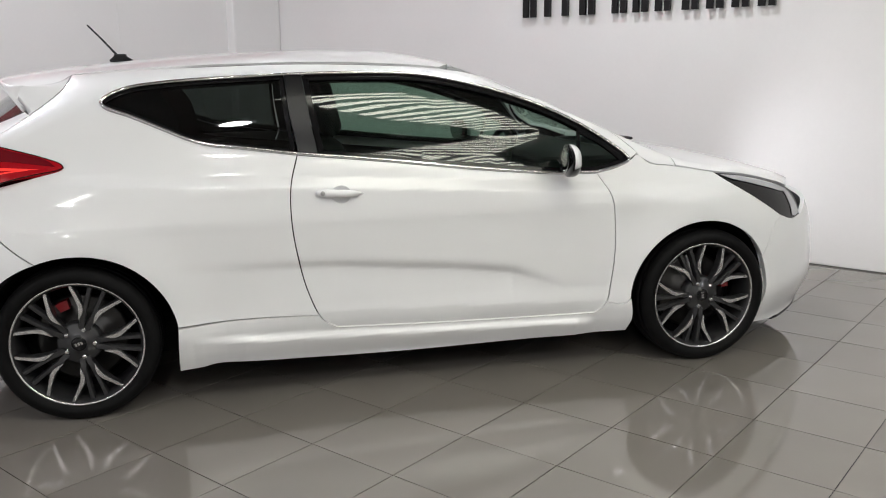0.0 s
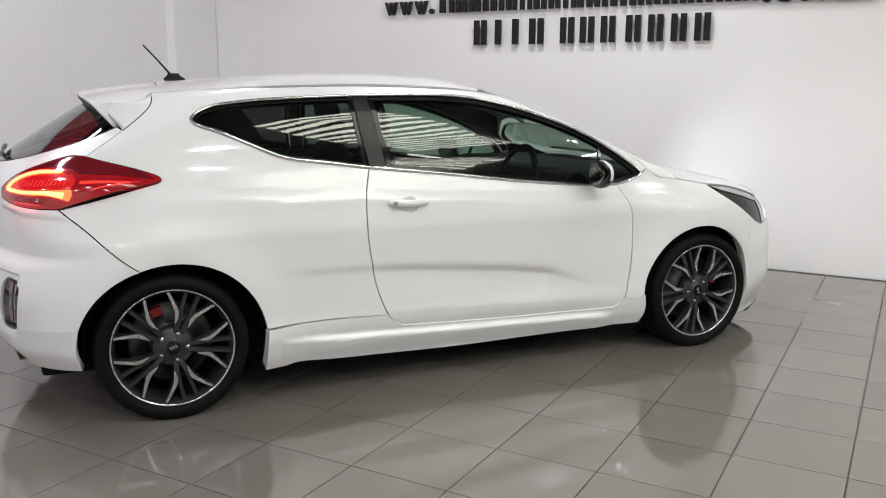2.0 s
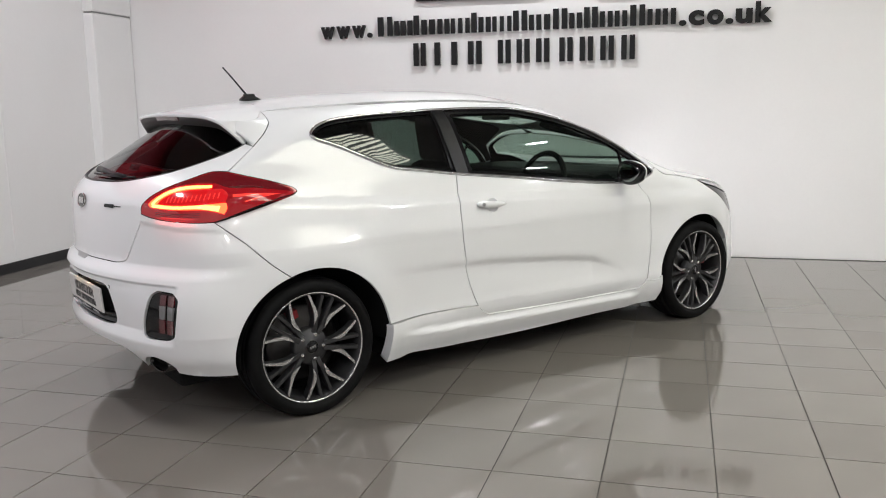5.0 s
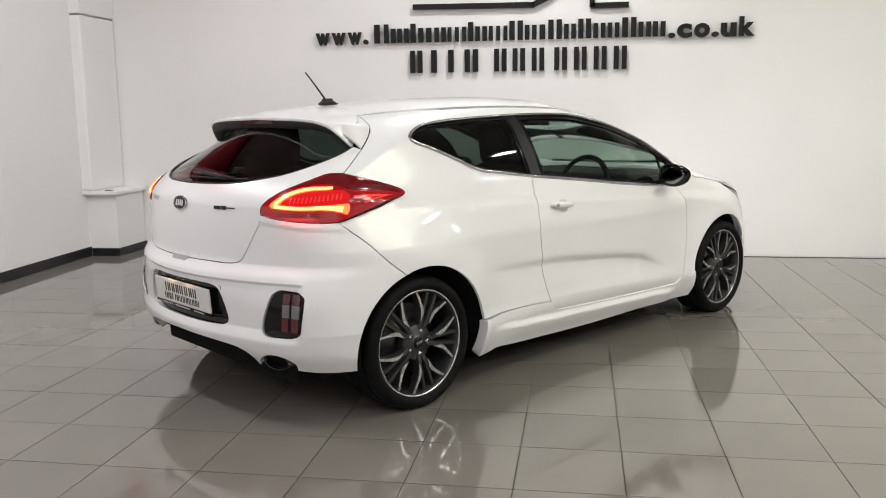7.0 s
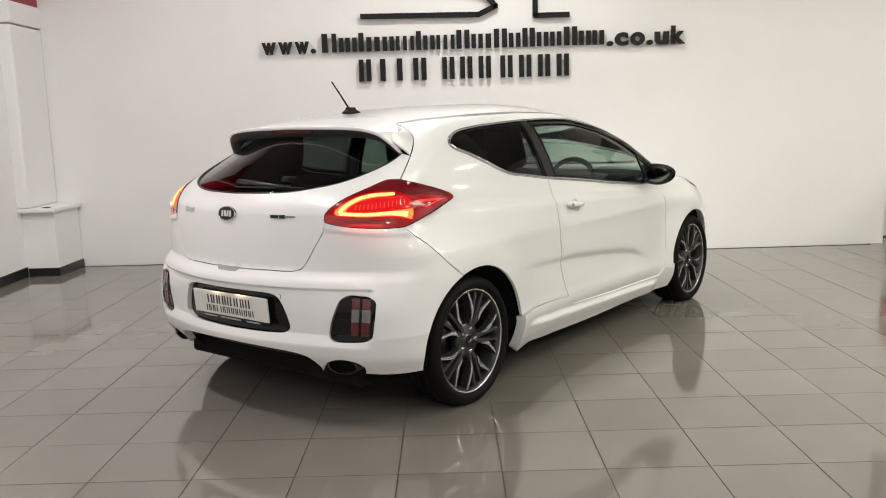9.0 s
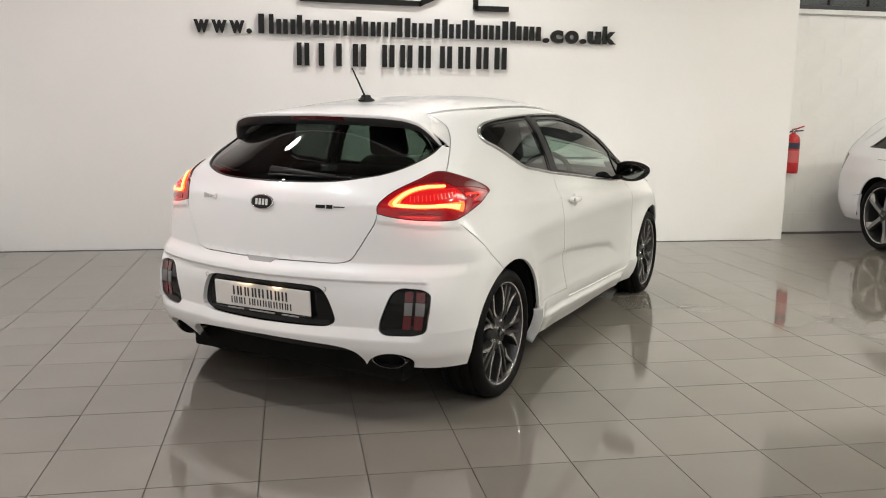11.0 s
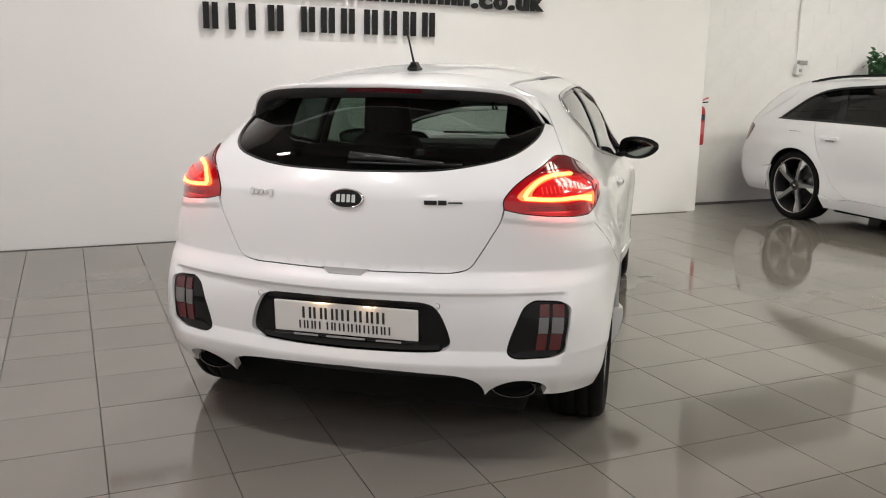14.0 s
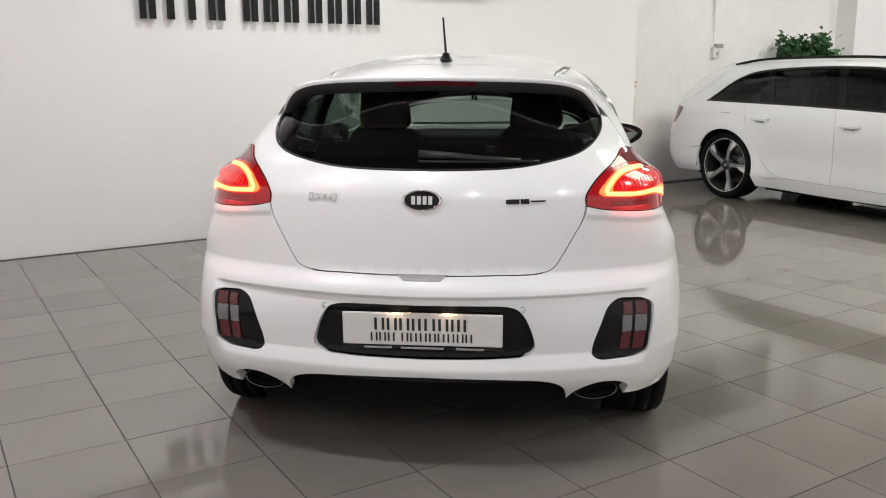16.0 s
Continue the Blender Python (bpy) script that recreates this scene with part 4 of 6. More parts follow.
sill = ring(line(arch_back[-1], (0.65, 0.354), tuple(door_back[k34])), door_back[k34:], door_foot, door_front[:6], line(tuple(door_front[5]), (2.25, 0.305), tuple(front_a[0])),
            line(tuple(front_a[0]), (2.292, 0.23), (2.278, 0.166)), line((2.278, 0.166), (2.14, 0.158), (1.75, 0.152), (1.24, 0.147), (0.77, 0.158), (0.500, 0.174), (0.455, 0.166), (0.362, 0.164)), line((0.362, 0.164), tuple(arch_back[-1])))


def skirt_place(s, z):
    """A thin step along the upper edge, and a ledge out to a straight ridge under the door."""
    ridge = np.interp(s, [0.45, 0.75, 1.5, 2.1], [0.272, 0.252, 0.229, 0.214])
    t = np.clip((ridge + 0.036 - z) / 0.036, 0, 1)
    run = np.clip((s - 0.42) / 0.2, 0, 1) * np.clip((2.14 - s) / 0.1, 0, 1)
    below = np.clip((ridge - z) / 0.07, 0, 1)
    back = 0.010 * np.clip((0.55 - s) / 0.15, 0, 1)
    p = SH.chart(s, z)
    n = SH.normal(p) * (1, 1, 0)
    n /= np.linalg.norm(n, axis=1, keepdims=True)
    return p + n * (0.008 + back + (0.027 * t * t * (3 - 2 * t) - 0.006 * below) * run)[:, None]


both("side_skirt", [sill], skirt_place, PAINT, depth=0.05, step=0.012, own=True)
hood_seam = line((2.135, 0.874), (2.238, 0.896), (2.298, 0.922), (2.340, 0.944), (2.385, 0.908), (2.50, 0.890), (2.702, 0.855))
lamp_under = line((2.702, 0.855), (2.765, 0.812), (2.912, 0.722), (3.061, 0.635))
front_seam = line((3.061, 0.635), (2.99, 0.590), tuple(front_a[-1]))
fender = ring(door_front[5:], hood_seam, lamp_under, front_seam, front_a[::-1], line(tuple(front_a[0]), (2.25, 0.305), tuple(door_front[5])))
both("front_wing", [fender], on_shell(), PAINT, step=0.02)
lamp_over = line((2.702, 0.855), (2.842, 0.838), (3.022, 0.800), (3.191, 0.750), (3.251, 0.689), (3.262, 0.612))
headlamp = ring(lamp_over, line((3.262, 0.612), (3.16, 0.606), (3.061, 0.635)), lamp_under[::-1])
NOSE_MID = SH.spine[1] + SH.fan * math.pi / 2
front_lamps = both("headlight", [headlamp], on_shell(-0.003), GLOSS, label="dark clear headlight with a lit bulb", depth=0.03)
for sgn, front in zip((-1, 1), front_lamps):
    v, f = lathe([(0.0005, 0.0), (0.03, 0.003), (0.043, 0.012), (0.045, 0.03)], 20, axis="x")
    lit = mesh_object("lit_bulb", v, f, glowing("headlight_beam", (1, 0.97, 0.92), 1.2), front)
    lit.location = (3.28, sgn * 0.52, 0.67)
    lit.rotation_euler = (0, 0, math.pi)


# The reflection along the lens's upper edge, put in as a pale strip.
strip = ring(line((2.735, 0.843), (2.85, 0.829), (3.02, 0.791), (3.17, 0.742)), line((3.17, 0.742), (3.12, 0.738), (3.00, 0.768), (2.87, 0.802), (2.79, 0.822), (2.735, 0.843)))
front_lens = ring(line((3.172, 0.735), (3.205, 0.70), (3.235, 0.655), (3.25, 0.622)), line((3.25, 0.622), (3.20, 0.615), (3.17, 0.620)), line((3.17, 0.620), (3.165, 0.66), (3.150, 0.70), (3.125, 0.745)), line((3.125, 0.745), (3.172, 0.735)))
for mirror, front in zip((False, True), front_lamps):
    panel("clear_lens", [front_lens], on_shell(0.001), SH.normal, LENS_CLEAR, front, step=0.03, depth=0.002, gap=0.0, mirror=mirror, label="pale clear front of the headlight")
    panel("chrome_strip", [strip], on_shell(0.001), SH.normal, LENS_CLEAR, front, step=0.03, depth=0.002, gap=0.0, mirror=mirror, label="pale strip in the headlight in place of a reflection")


nose_top = line((3.262, 0.612), (3.45, 0.66), (3.7, 0.70), (NOSE_MID, 0.71))
nose_foot = line((2.985, 0.135), (3.15, 0.12), (3.5, 0.15), (NOSE_MID, 0.16))
front_b = arch_line(2.625, 62, 118, arch_r)
half_nose = ring(front_seam[::-1], line((3.061, 0.635), (3.16, 0.606), (3.262, 0.612)), nose_top, line((NOSE_MID, 0.71), (NOSE_MID, 0.16)), nose_foot[::-1], line(nose_foot[0], front_b[-1]), front_b[::-1])
both("front_bumper", [half_nose], on_shell(), PAINT, depth=0.02, gap=0.0005)
v, f = sweep(SH.chart(np.linspace(3.10, NOSE_MID, 14), np.interp(np.linspace(3.10, NOSE_MID, 14), [2.985, 3.15, 3.5, NOSE_MID], [0.131, 0.117, 0.146, 0.156]), -0.006), 0.010, 8)
mesh_object("front_lip", v, f, TRIM, car)
grille = ring(line((3.72, 0.30), (3.74, 0.48)), line((3.74, 0.48), (NOSE_MID, 0.50)), line((NOSE_MID, 0.50), (NOSE_MID, 0.28)), line((NOSE_MID, 0.28), (3.72, 0.30)))
both("grille", [grille], on_shell(0.004), TRIM)

# tail: bumper, tailgate, glass, spoiler
bumper_low = line(tuple(arch_tail[-1]), (-0.37, 0.243), (-0.448, 0.252))
pipe_arc = line((-0.448, 0.252), (-0.452, 0.285), (-0.480, 0.310), (-0.520, 0.320), (-0.560, 0.312), (-0.590, 0.285), (-0.604, 0.250))
diffuser_line = line((-0.604, 0.250), (-0.622, 0.288), (-0.650, 0.318), (-0.690, 0.334), (-0.82, 0.346), (MID, 0.353))
lamp_hole = round_ring((-0.492, 0.600), (-0.465, 0.599), (-0.428, 0.594), (-0.412, 0.578), (-0.413, 0.545), (-0.421, 0.470), (-0.428, 0.425), (-0.446, 0.409), (-0.500, 0.403), (-0.548, 0.404), (-0.562, 0.416), (-0.563, 0.445), (-0.545, 0.520), (-0.520, 0.582))
plate_half = line((MID, 0.597), (-0.86, 0.596), (-0.795, 0.592), (-0.768, 0.582), (-0.751, 0.560), (-0.736, 0.525), (-0.723, 0.482), (-0.7185, 0.456), (-0.724, 0.437), (-0.746, 0.425), (-0.80, 0.420), (MID, 0.416))
plate_hole = ring(plate_half, flip(plate_half))
right_side = [arch_tail, bumper_low, pipe_arc, diffuser_line]
left_side = [flip(l) for l in right_side[::-1]]
bumper = ring(*right_side, *left_side, flip(bumper_seam), flip(lamp_foot), flip(hatch_edge)[::-1], hatch_edge[::-1], lamp_foot, bumper_seam)
lamp_hole_left = np.stack([2 * MID - lamp_hole[:, 0], lamp_hole[:, 1]], 1)[::-1]


def bumper_place(s, z):
    """The bumper's skin, with a low ledge that carries the tail light."""
    out = MID + np.abs(s - MID)
    ledge = np.interp(out, [-0.60, -0.568, -0.442, -0.351, -0.302, -0.25], [0.862, 0.860, 0.842, 0.834, 0.832, 0.82])
    k = np.clip((z - ledge) / 0.022, 0, 1) * np.clip((out + 0.60) / 0.04, 0, 1) * np.clip((-0.245 - out) / 0.05, 0, 1)
    p = SH.chart(s, z)
    return p + SH.normal(p) * (0.006 * k * k * (3 - 2 * k))[:, None]


panel("rear_bumper", [bumper, lamp_hole, lamp_hole_left, plate_hole], bumper_place, SH.normal, PAINT, car, depth=0.03, step=0.011, own=True)
seam_low = np.vstack([[(-0.168, 1.164)], tail_seam[tail_seam[:, 1] < 1.16]])
gate = ring(corner_seam, seam_low, lamp_in, hatch_edge, flip(hatch_edge), flip(lamp_in), flip(seam_low), flip(corner_seam), flip(glass_low)[::-1], glass_low[::-1])
panel("tailgate", [gate], on_shell(), SH.normal, PAINT, car, depth=0.025, step=0.02)
glass_top = line((-0.205, 1.176), (-0.245, 1.222), (-0.34, 1.262), (-0.52, 1.288), (-0.75, 1.297), (MID, 1.300))
rear_glass = ring(glass_low, flip(glass_low), flip(glass_top)[::-1], glass_top[::-1])
panel("rear_window", [rear_glass], on_shell(-0.006), SH.normal, REAR_GLASS, car, depth=0.0, gap=0.001, label="dark tinted rear window")
v, f = sweep(SH.chart(np.r_[glass_low[:, 0], flip(glass_low)[1:, 0]], np.r_[glass_low[:, 1], flip(glass_low)[1:, 1]], -0.004), 0.006, 6)
mesh_object("window_seal", v, f, TRIM, car)

# roof spoiler: a wing that carries the roof on over the glass
def roof_half(x):
    """Half width of the roof between the ditches at x."""
    zz = np.interp(x, ditch[:, 0], ditch[:, 1])
    return np.abs(SH.chart(np.array([max(x, 0.155)]), np.array([zz]))[0][1])


us = np.linspace(-1, 1, 129)
half_u = [0, 0.5, 0.75, 0.88, 0.95, 1.0]
seam_top = shrink(np.vstack([tail_seam[tail_seam[:, 1] > 1.17], [(-0.168, 1.164)]])[:, :], 0.0)
seam_pts = SH.chart(seam_top[:, 0] - 0.003, seam_top[:, 1])
seam_run = np.r_[0, np.cumsum(np.linalg.norm(np.diff(seam_pts, axis=0), axis=1))]


def spoiler_root(a):
    """The wing's front edge: along the roof's rear seam, then down the body seam to the glass corner."""
    if a < 0.78:
        y = a / 0.78 * -seam_pts[0][1]
        x = np.interp(a / 0.78, [0, 0.6, 1], [0.042, 0.034, seam_pts[0][0]])
        q = SH.over(np.array([x]), np.array([y]))[0]
        q[2] += (seam_pts[0][2] - SH.over(seam_pts[:1, 0], -seam_pts[:1, 1])[0][2]) * (a / 0.78) ** 3
        return q
    r = (a - 0.78) / 0.22 * seam_run[-1]
    q = np.array([np.interp(r, seam_run, seam_pts[:, k]) for k in range(3)])
    return q * (1, -1, 1)


lip = [curve(half_u, q) for q in ([-0.284, -0.276, -0.262, -0.236, -0.204, -0.153], [0, 0.29, 0.43, 0.51, 0.553, 0.590], [1.311, 1.306, 1.297, 1.276, 1.238, 1.178])]
verts, faces, index = [], [], []
rows = 12
roots = np.array([spoiler_root(abs(u)) * (1, 1 if u > 0 else -1, 1) for u in us])
for i, u in enumerate(us):
    a, sg = abs(u), (1 if u > 0 else -1)
    r1 = np.array([float(c(a)) for c in lip])
    r1[1] *= sg
    for k in range(rows):
        t = k / (rows - 1)
        q = roots[i] + (r1 - roots[i]) * t
        side = np.clip((a - 0.55) / 0.3, 0, 1) * np.clip((1 - a) / 0.08, 0, 1) * 4 * t * (1 - t)
        q[1] += sg * 0.012 * side
        q[2] += 0.005 * 4 * t * (1 - t) * (1 - a ** 4) + 0.008 * side
        verts.append(tuple(q))
    x, y, z = verts[-1]
    k = 1 - a ** 8
    verts += [(x - 0.005, y, z - 0.006), (x + 0.001, y, z - 0.016), (x + 0.001 + 0.019 * k, y * (1 - 0.02 * a), z - 0.016 - 0.036 * k), (x + 0.001 + 0.12 * k, y * (1 - 0.06 * a), z - 0.016 - 0.040 * k)]
w = rows + 4
for i in range(len(us) - 1):
    for j in range(w - 1):
        a = i * w + j
        faces.append((a, a + 1, a + w + 1, a + w))
        index.append(0 if j < rows + 1 else 1)
faces += [tuple(range(w))[::-1], tuple(range((len(us) - 1) * w, len(us) * w))]
index += [0, 0]
spoiler = mesh_object("roof_spoiler", verts, faces, PAINT, car, "white roof spoiler with a dark underside", mats=[PAINT, SATIN], index=index)
verts, faces = [], []
for i, y in enumerate(np.linspace(-0.145, 0.145, 13)):
    x, z = -0.2875 + 0.03 * abs(y), 1.2955 - 0.02 * abs(y)
    verts += [(x, y, z), (x + 0.008, y, z - 0.017), (x + 0.025, y, z - 0.017), (x + 0.025, y, z)]
for i in range(12):
    for k in range(4):
        a, b = i * 4 + k, i * 4 + (k + 1) % 4
        faces.append((a, b, b + 4, a + 4))
faces += [(0, 1, 2, 3)[::-1], (48, 49, 50, 51)]
mesh_object("high_brake_light", verts, faces, LENS_PINK, spoiler, "red brake light strip under the spoiler edge", smooth=False)

# tail lights
tail_ring = ring(lamp_top, lamp_foot[::-1], lamp_in[::-1])


def lens_place(lift):
    """The lens bulges out of the shell towards the flank."""
    def place(s, z):
        p = SH.chart(s, z)
        out = lift + 0.040 * np.exp(-((s + 0.22) / 0.14) ** 2) * np.exp(-((z - 0.952) / 0.058) ** 2)
        return p + SH.normal(p) * out[:, None]
    return place


tail_lights = both("tail_light", [tail_ring], lens_place(0.003), LENS_RED, label="lit red tail light", depth=0.03, step=0.015, own=True)
for sg, lens in zip((1, -1), tail_lights):
    edge = lens_place(0.002)(tail_ring[:, 0], tail_ring[:, 1]) * (1, sg, 1)
    v, f = sweep(np.vstack([edge, edge[:1]]), 0.0022, 6)
    mesh_object("lamp_seal", v, f, GLOSS, lens)
lamp_dark = ring(line((-0.300, 1.066), (-0.330, 1.060), (-0.405, 1.033), (-0.470, 1.007)), line((-0.470, 1.007), (-0.40, 1.022), (-0.31, 1.020), (-0.265, 0.995), (-0.16, 0.985), (-0.025, 0.972)), line((-0.025, 0.972), (-0.062, 0.998), (-0.182, 1.034), (-0.262, 1.058), (-0.300, 1.066)))
lamp_end = ring(line((-0.245, 0.985), (-0.150, 0.972), (-0.040, 0.968)), line((-0.040, 0.968), (-0.085, 0.947), (-0.205, 0.911), (-0.255, 0.893)), line((-0.255, 0.893), (-0.262, 0.93), (-0.245, 0.985)))
led = ring(line((-0.318, 1.010), (-0.40, 1.012), (-0.465, 0.994), (-0.515, 0.962), (-0.531, 0.944), (-0.520, 0.934)), line((-0.520, 0.934), (-0.43, 0.925), (-0.34, 0.919), (-0.30, 0.908), (-0.275, 0.898)), line((-0.275, 0.898), (-0.268, 0.915), (-0.272, 0.932)), line((-0.272, 0.932), (-0.35, 0.936), (-0.43, 0.940), (-0.492, 0.946)), line((-0.492, 0.946), (-0.486, 0.958), (-0.455, 0.980), (-0.40, 0.995), (-0.325, 0.995)), line((-0.325, 0.995), (-0.318, 1.010)))
low_lens = ring(line((-0.515, 0.922), (-0.43, 0.914), (-0.35, 0.908), (-0.31, 0.893)), line((-0.31, 0.893), (-0.36, 0.885), (-0.44, 0.891), (-0.515, 0.902)), line((-0.515, 0.902), (-0.521, 0.912), (-0.515, 0.922)))
mid_lens = ring(line((-0.49, 0.948), (-0.43, 0.942), (-0.35, 0.938), (-0.275, 0.934)), line((-0.275, 0.934), (-0.268, 0.96), (-0.285, 0.990)), line((-0.285, 0.990), (-0.33, 0.993), (-0.40, 0.993), (-0.455, 0.978), (-0.49, 0.948)))
led_top = np.array([(-0.318, 1.0025), (-0.40, 1.0035), (-0.460, 0.987), (-0.504, 0.955), (-0.512, 0.942)])
led_low = np.array([(-0.512, 0.940), (-0.43, 0.9325), (-0.345, 0.928), (-0.290, 0.916)])


def band(spine, widths):
    """A ribbon of the chart along a few points, with a width at each."""
    mid = line(*map(tuple, spine))
    wide = np.interp(np.linspace(0, 1, len(mid)), np.linspace(0, 1, len(widths)), widths)[:, None] / 2
    d = np.gradient(mid, axis=0)
    n = np.stack([-d[:, 1], d[:, 0]], 1) / np.linalg.norm(d, axis=1, keepdims=True)
    return np.vstack([mid + n * wide, (mid - n * wide)[::-1]])


core_top, core_low = band(led_top, (0.0085, 0.0095, 0.0085, 0.009, 0.010)), band(led_low, (0.010, 0.0080, 0.0085, 0.017))
end_fork = band(np.array([(-0.215, 0.930), (-0.165, 0.942), (-0.105, 0.955)]), (0.004, 0.004, 0.003))
end_line = ring(line((-0.255, 0.958), (-0.150, 0.957), (-0.075, 0.960)), line((-0.075, 0.960), (-0.150, 0.950), (-0.255, 0.948)), line((-0.255, 0.948), (-0.255, 0.958)))
for mirror, lens in zip((False, True), tail_lights):
    for nm, loop, mt, lf, lb in (("smoked_lens", lamp_dark, LENS_DEEP, 0.0055, "dark red smoked lens"), ("end_lens", lamp_end, LENS_RED, 0.0052, "dark red lens"), ("light_strip", led, LED, 0.0075, "glowing amber-red light strip"),
                                 ("bright_strip", core_top, LED_HOT, 0.0096, "bright core of the light strip"), ("bright_strip", core_low, LED_HOT, 0.0096, "bright core of the light strip"), ("light_line", end_fork, LENS_LINE, 0.0072, ""), ("lower_lens", low_lens, LENS_RED, 0.0055, "red lens"), ("middle_lens", mid_lens, LENS_MID, 0.0050, "glowing red lens"), ("light_line", end_line, LENS_LINE, 0.0068, "")):
        o = panel(nm, [loop], lens_place(lf), SH.normal, mt, lens, step=0.015, depth=0.002, gap=0.0, mirror=mirror, label=lb, own=True)
    for k in range(3):
        z0 = 0.8965 + 0.006 * k
        panel("lens_groove", [band(np.array([(-0.50, z0 + 0.007), (-0.43, z0 + 0.001), (-0.345, z0 - 0.001)]), (0.0016, 0.0022, 0.0016))], lens_place(0.0066), SH.normal, LENS_PINK, lens, step=0.03, depth=0.0015, gap=0.0, mirror=mirror)
    for k in range(13):
        s0 = -0.460 + 0.0135 * k
        rib = ring(line((s0, 0.951), (s0 + 0.004, 0.972)), line((s0 + 0.004, 0.972), (s0 + 0.007, 0.972)), line((s0 + 0.007, 0.972), (s0 + 0.003, 0.951)), line((s0 + 0.003, 0.951), (s0, 0.951)))
        panel("lens_rib", [rib], lens_place(0.0062), SH.normal, LENS_LINE, lens, step=0.03, depth=0.002, gap=0.0, mirror=mirror)

for sg in (-1, 1):
    eye, aim = SH.chart([-0.43], [0.893], 0.020)[0] * (1, -sg, 1), SH.chart([-0.43], [0.84], 0.0)[0] * (1, -sg, 1)
    lamp("tail_lamp", "AREA", 0.06, CAR @ look(tuple(eye), tuple(aim)), (1.0, 0.06, 0.05), size=(0.17, 0.012))

# lamp clusters low in the bumper, number plate, tailpipes, diffuser
for mirror in (False, True):
    house = panel("rear_fog_lamp", [shrink(lamp_hole, 0.003)], on_shell(-0.007), SH.normal, GLOSS, car, depth=0.02, gap=0.0, mirror=mirror, label="black housing with red and clear lenses")
    for col in (0, 1):
        for row, (z0, z1, mt) in enumerate(((0.546, 0.588, LENS_PINK), (0.488, 0.544, LENS_WHITE), (0.428, 0.486, LENS_PINK))):
            s0 = -0.452 - 0.033 * col
            sl = -0.004 * row
            cell = ring(line((s0 + sl, z0), (s0 + sl + 0.024, z0)), line((s0 + sl + 0.024, z0), (s0 + sl + 0.027, z1)), line((s0 + sl + 0.027, z1), (s0 + sl + 0.003, z1)), line((s0 + sl + 0.003, z1), (s0 + sl, z0)))
            panel("lens", [cell], on_shell(-0.003), SH.normal, mt, house, step=0.03, depth=0.008, gap=0.0, mirror=mirror)
    o = mesh_object("tailpipe", *lathe([(0.036, 0.05), (0.039, -0.02), (0.0415, -0.0255), (0.043, -0.024), (0.044, 0.06)], 36, axis="x"), DARK_STEEL, car, "oval dark steel tailpipe")
    sg = 1 if mirror else -1
    o.scale = (1, 1.8, 0.80)
    o.location = (-0.555, sg * 0.566, 0.281)
    o.rotation_euler = (0, 0, radians(-10 * sg))
    mesh_object("pipe_bore", *lathe([(0.0005, 0.045), (0.036, 0.045), (0.0385, -0.012)], 28, axis="x"), DARK, o)


def recess_place(s, z):
    p = SH.chart(s, z)
    p[:, 0] = np.maximum(p[:, 0] + 0.022, -0.690)
    return p


panel("plate_recess", [plate_hole], recess_place, SH.normal, GLOSS, car, depth=0.0, gap=0.0, label="gloss black number plate recess")
plate = part("number_plate", slab((-0.010, -0.260, -0.0555), (0.0, 0.260, 0.0555), 0.004), PLATE_WHITE, car, "pale grey show plate with two lines of dark print")
plate.location, plate.rotation_euler = (-0.700, 0, 0.515), (0, radians(-4), 0)
frame_v, frame_f = sweep([(-0.004, -0.264, -0.062), (-0.004, 0.264, -0.062)], 0.007, 8)
mesh_object("plate_frame", frame_v, frame_f, GLOSS, plate)
for y0, y1, z0, z1, thick, strokes in ((-0.155, 0.155, -0.003, 0.038, 0.0085, (2, 2, 2, 3, 1, 2, 3)), (-0.168, 0.168, -0.041, -0.012, 0.0058, (2, 2, 2, 0, 2, 2, 1, 1, 2, 2, 1, 1, 2, 2))):
    cell = (y1 - y0) / sum(max(q, 1.2) for q in strokes)
    y = y1
    for q in strokes:
        wide = cell * max(q, 1.2)
        if q:
            bm = bmesh.new()
            for k in range(q):
                c = y - thick / 2 - (wide * 0.80 - thick) * (k / (q - 1) if q > 1 else 0.5)
                bmesh.ops.create_cube(bm, size=1, matrix=Matrix.Translation((-0.0105, c, (z0 + z1) / 2)) @ Matrix.Diagonal((0.002, thick, z1 - z0, 1)))
            part("print_bar", bm, INK, plate)
        y -= wide
for y0, y1 in ((-0.20, -0.11), (-0.07, 0.07), (0.10, 0.19)):
    part("small_print", slab((-0.0125, y0, -0.0665), (-0.0095, y1, -0.0605), 0.0), INK_GREY, plate)
for sg in (-1, 1):
    lit = part("plate_light", slab((-0.006, -0.018, -0.002), (0.006, 0.018, 0.002), 0.001), GREY_BOX, car, "small plate lamp")
    lit.location = (-0.704, sg * 0.085, 0.597)
    lamp("plate_lamp", "AREA", 0.05, CAR @ look((-0.722, sg * 0.085, 0.590), (-0.712, sg * 0.085, 0.560)), (1.0, 0.66, 0.36), size=(0.03, 0.008))
    p = SH.chart([MID + sg * 0.273], [0.583])[0]
    v, f = lathe([(0.0005, -0.0006), (0.0080, -0.0006), (0.0086, 0.002), (0.0086, 0.006)], 20, axis="x")
    o = mesh_object("parking_sensor", v, f, PAINT, car)
    o.location = p
    mesh_object("sensor_ring", *lathe([(0.0086, -0.0004), (0.0102, -0.0004), (0.0104, 0.004)], 20, axis="x"), SATIN, o)
diff_low = line((-0.604, 0.250), (-0.66, 0.225), (-0.80, 0.215), (MID, 0.212))
diffuser = ring(diffuser_line, flip(diffuser_line), flip(diff_low)[::-1], diff_low[::-1])


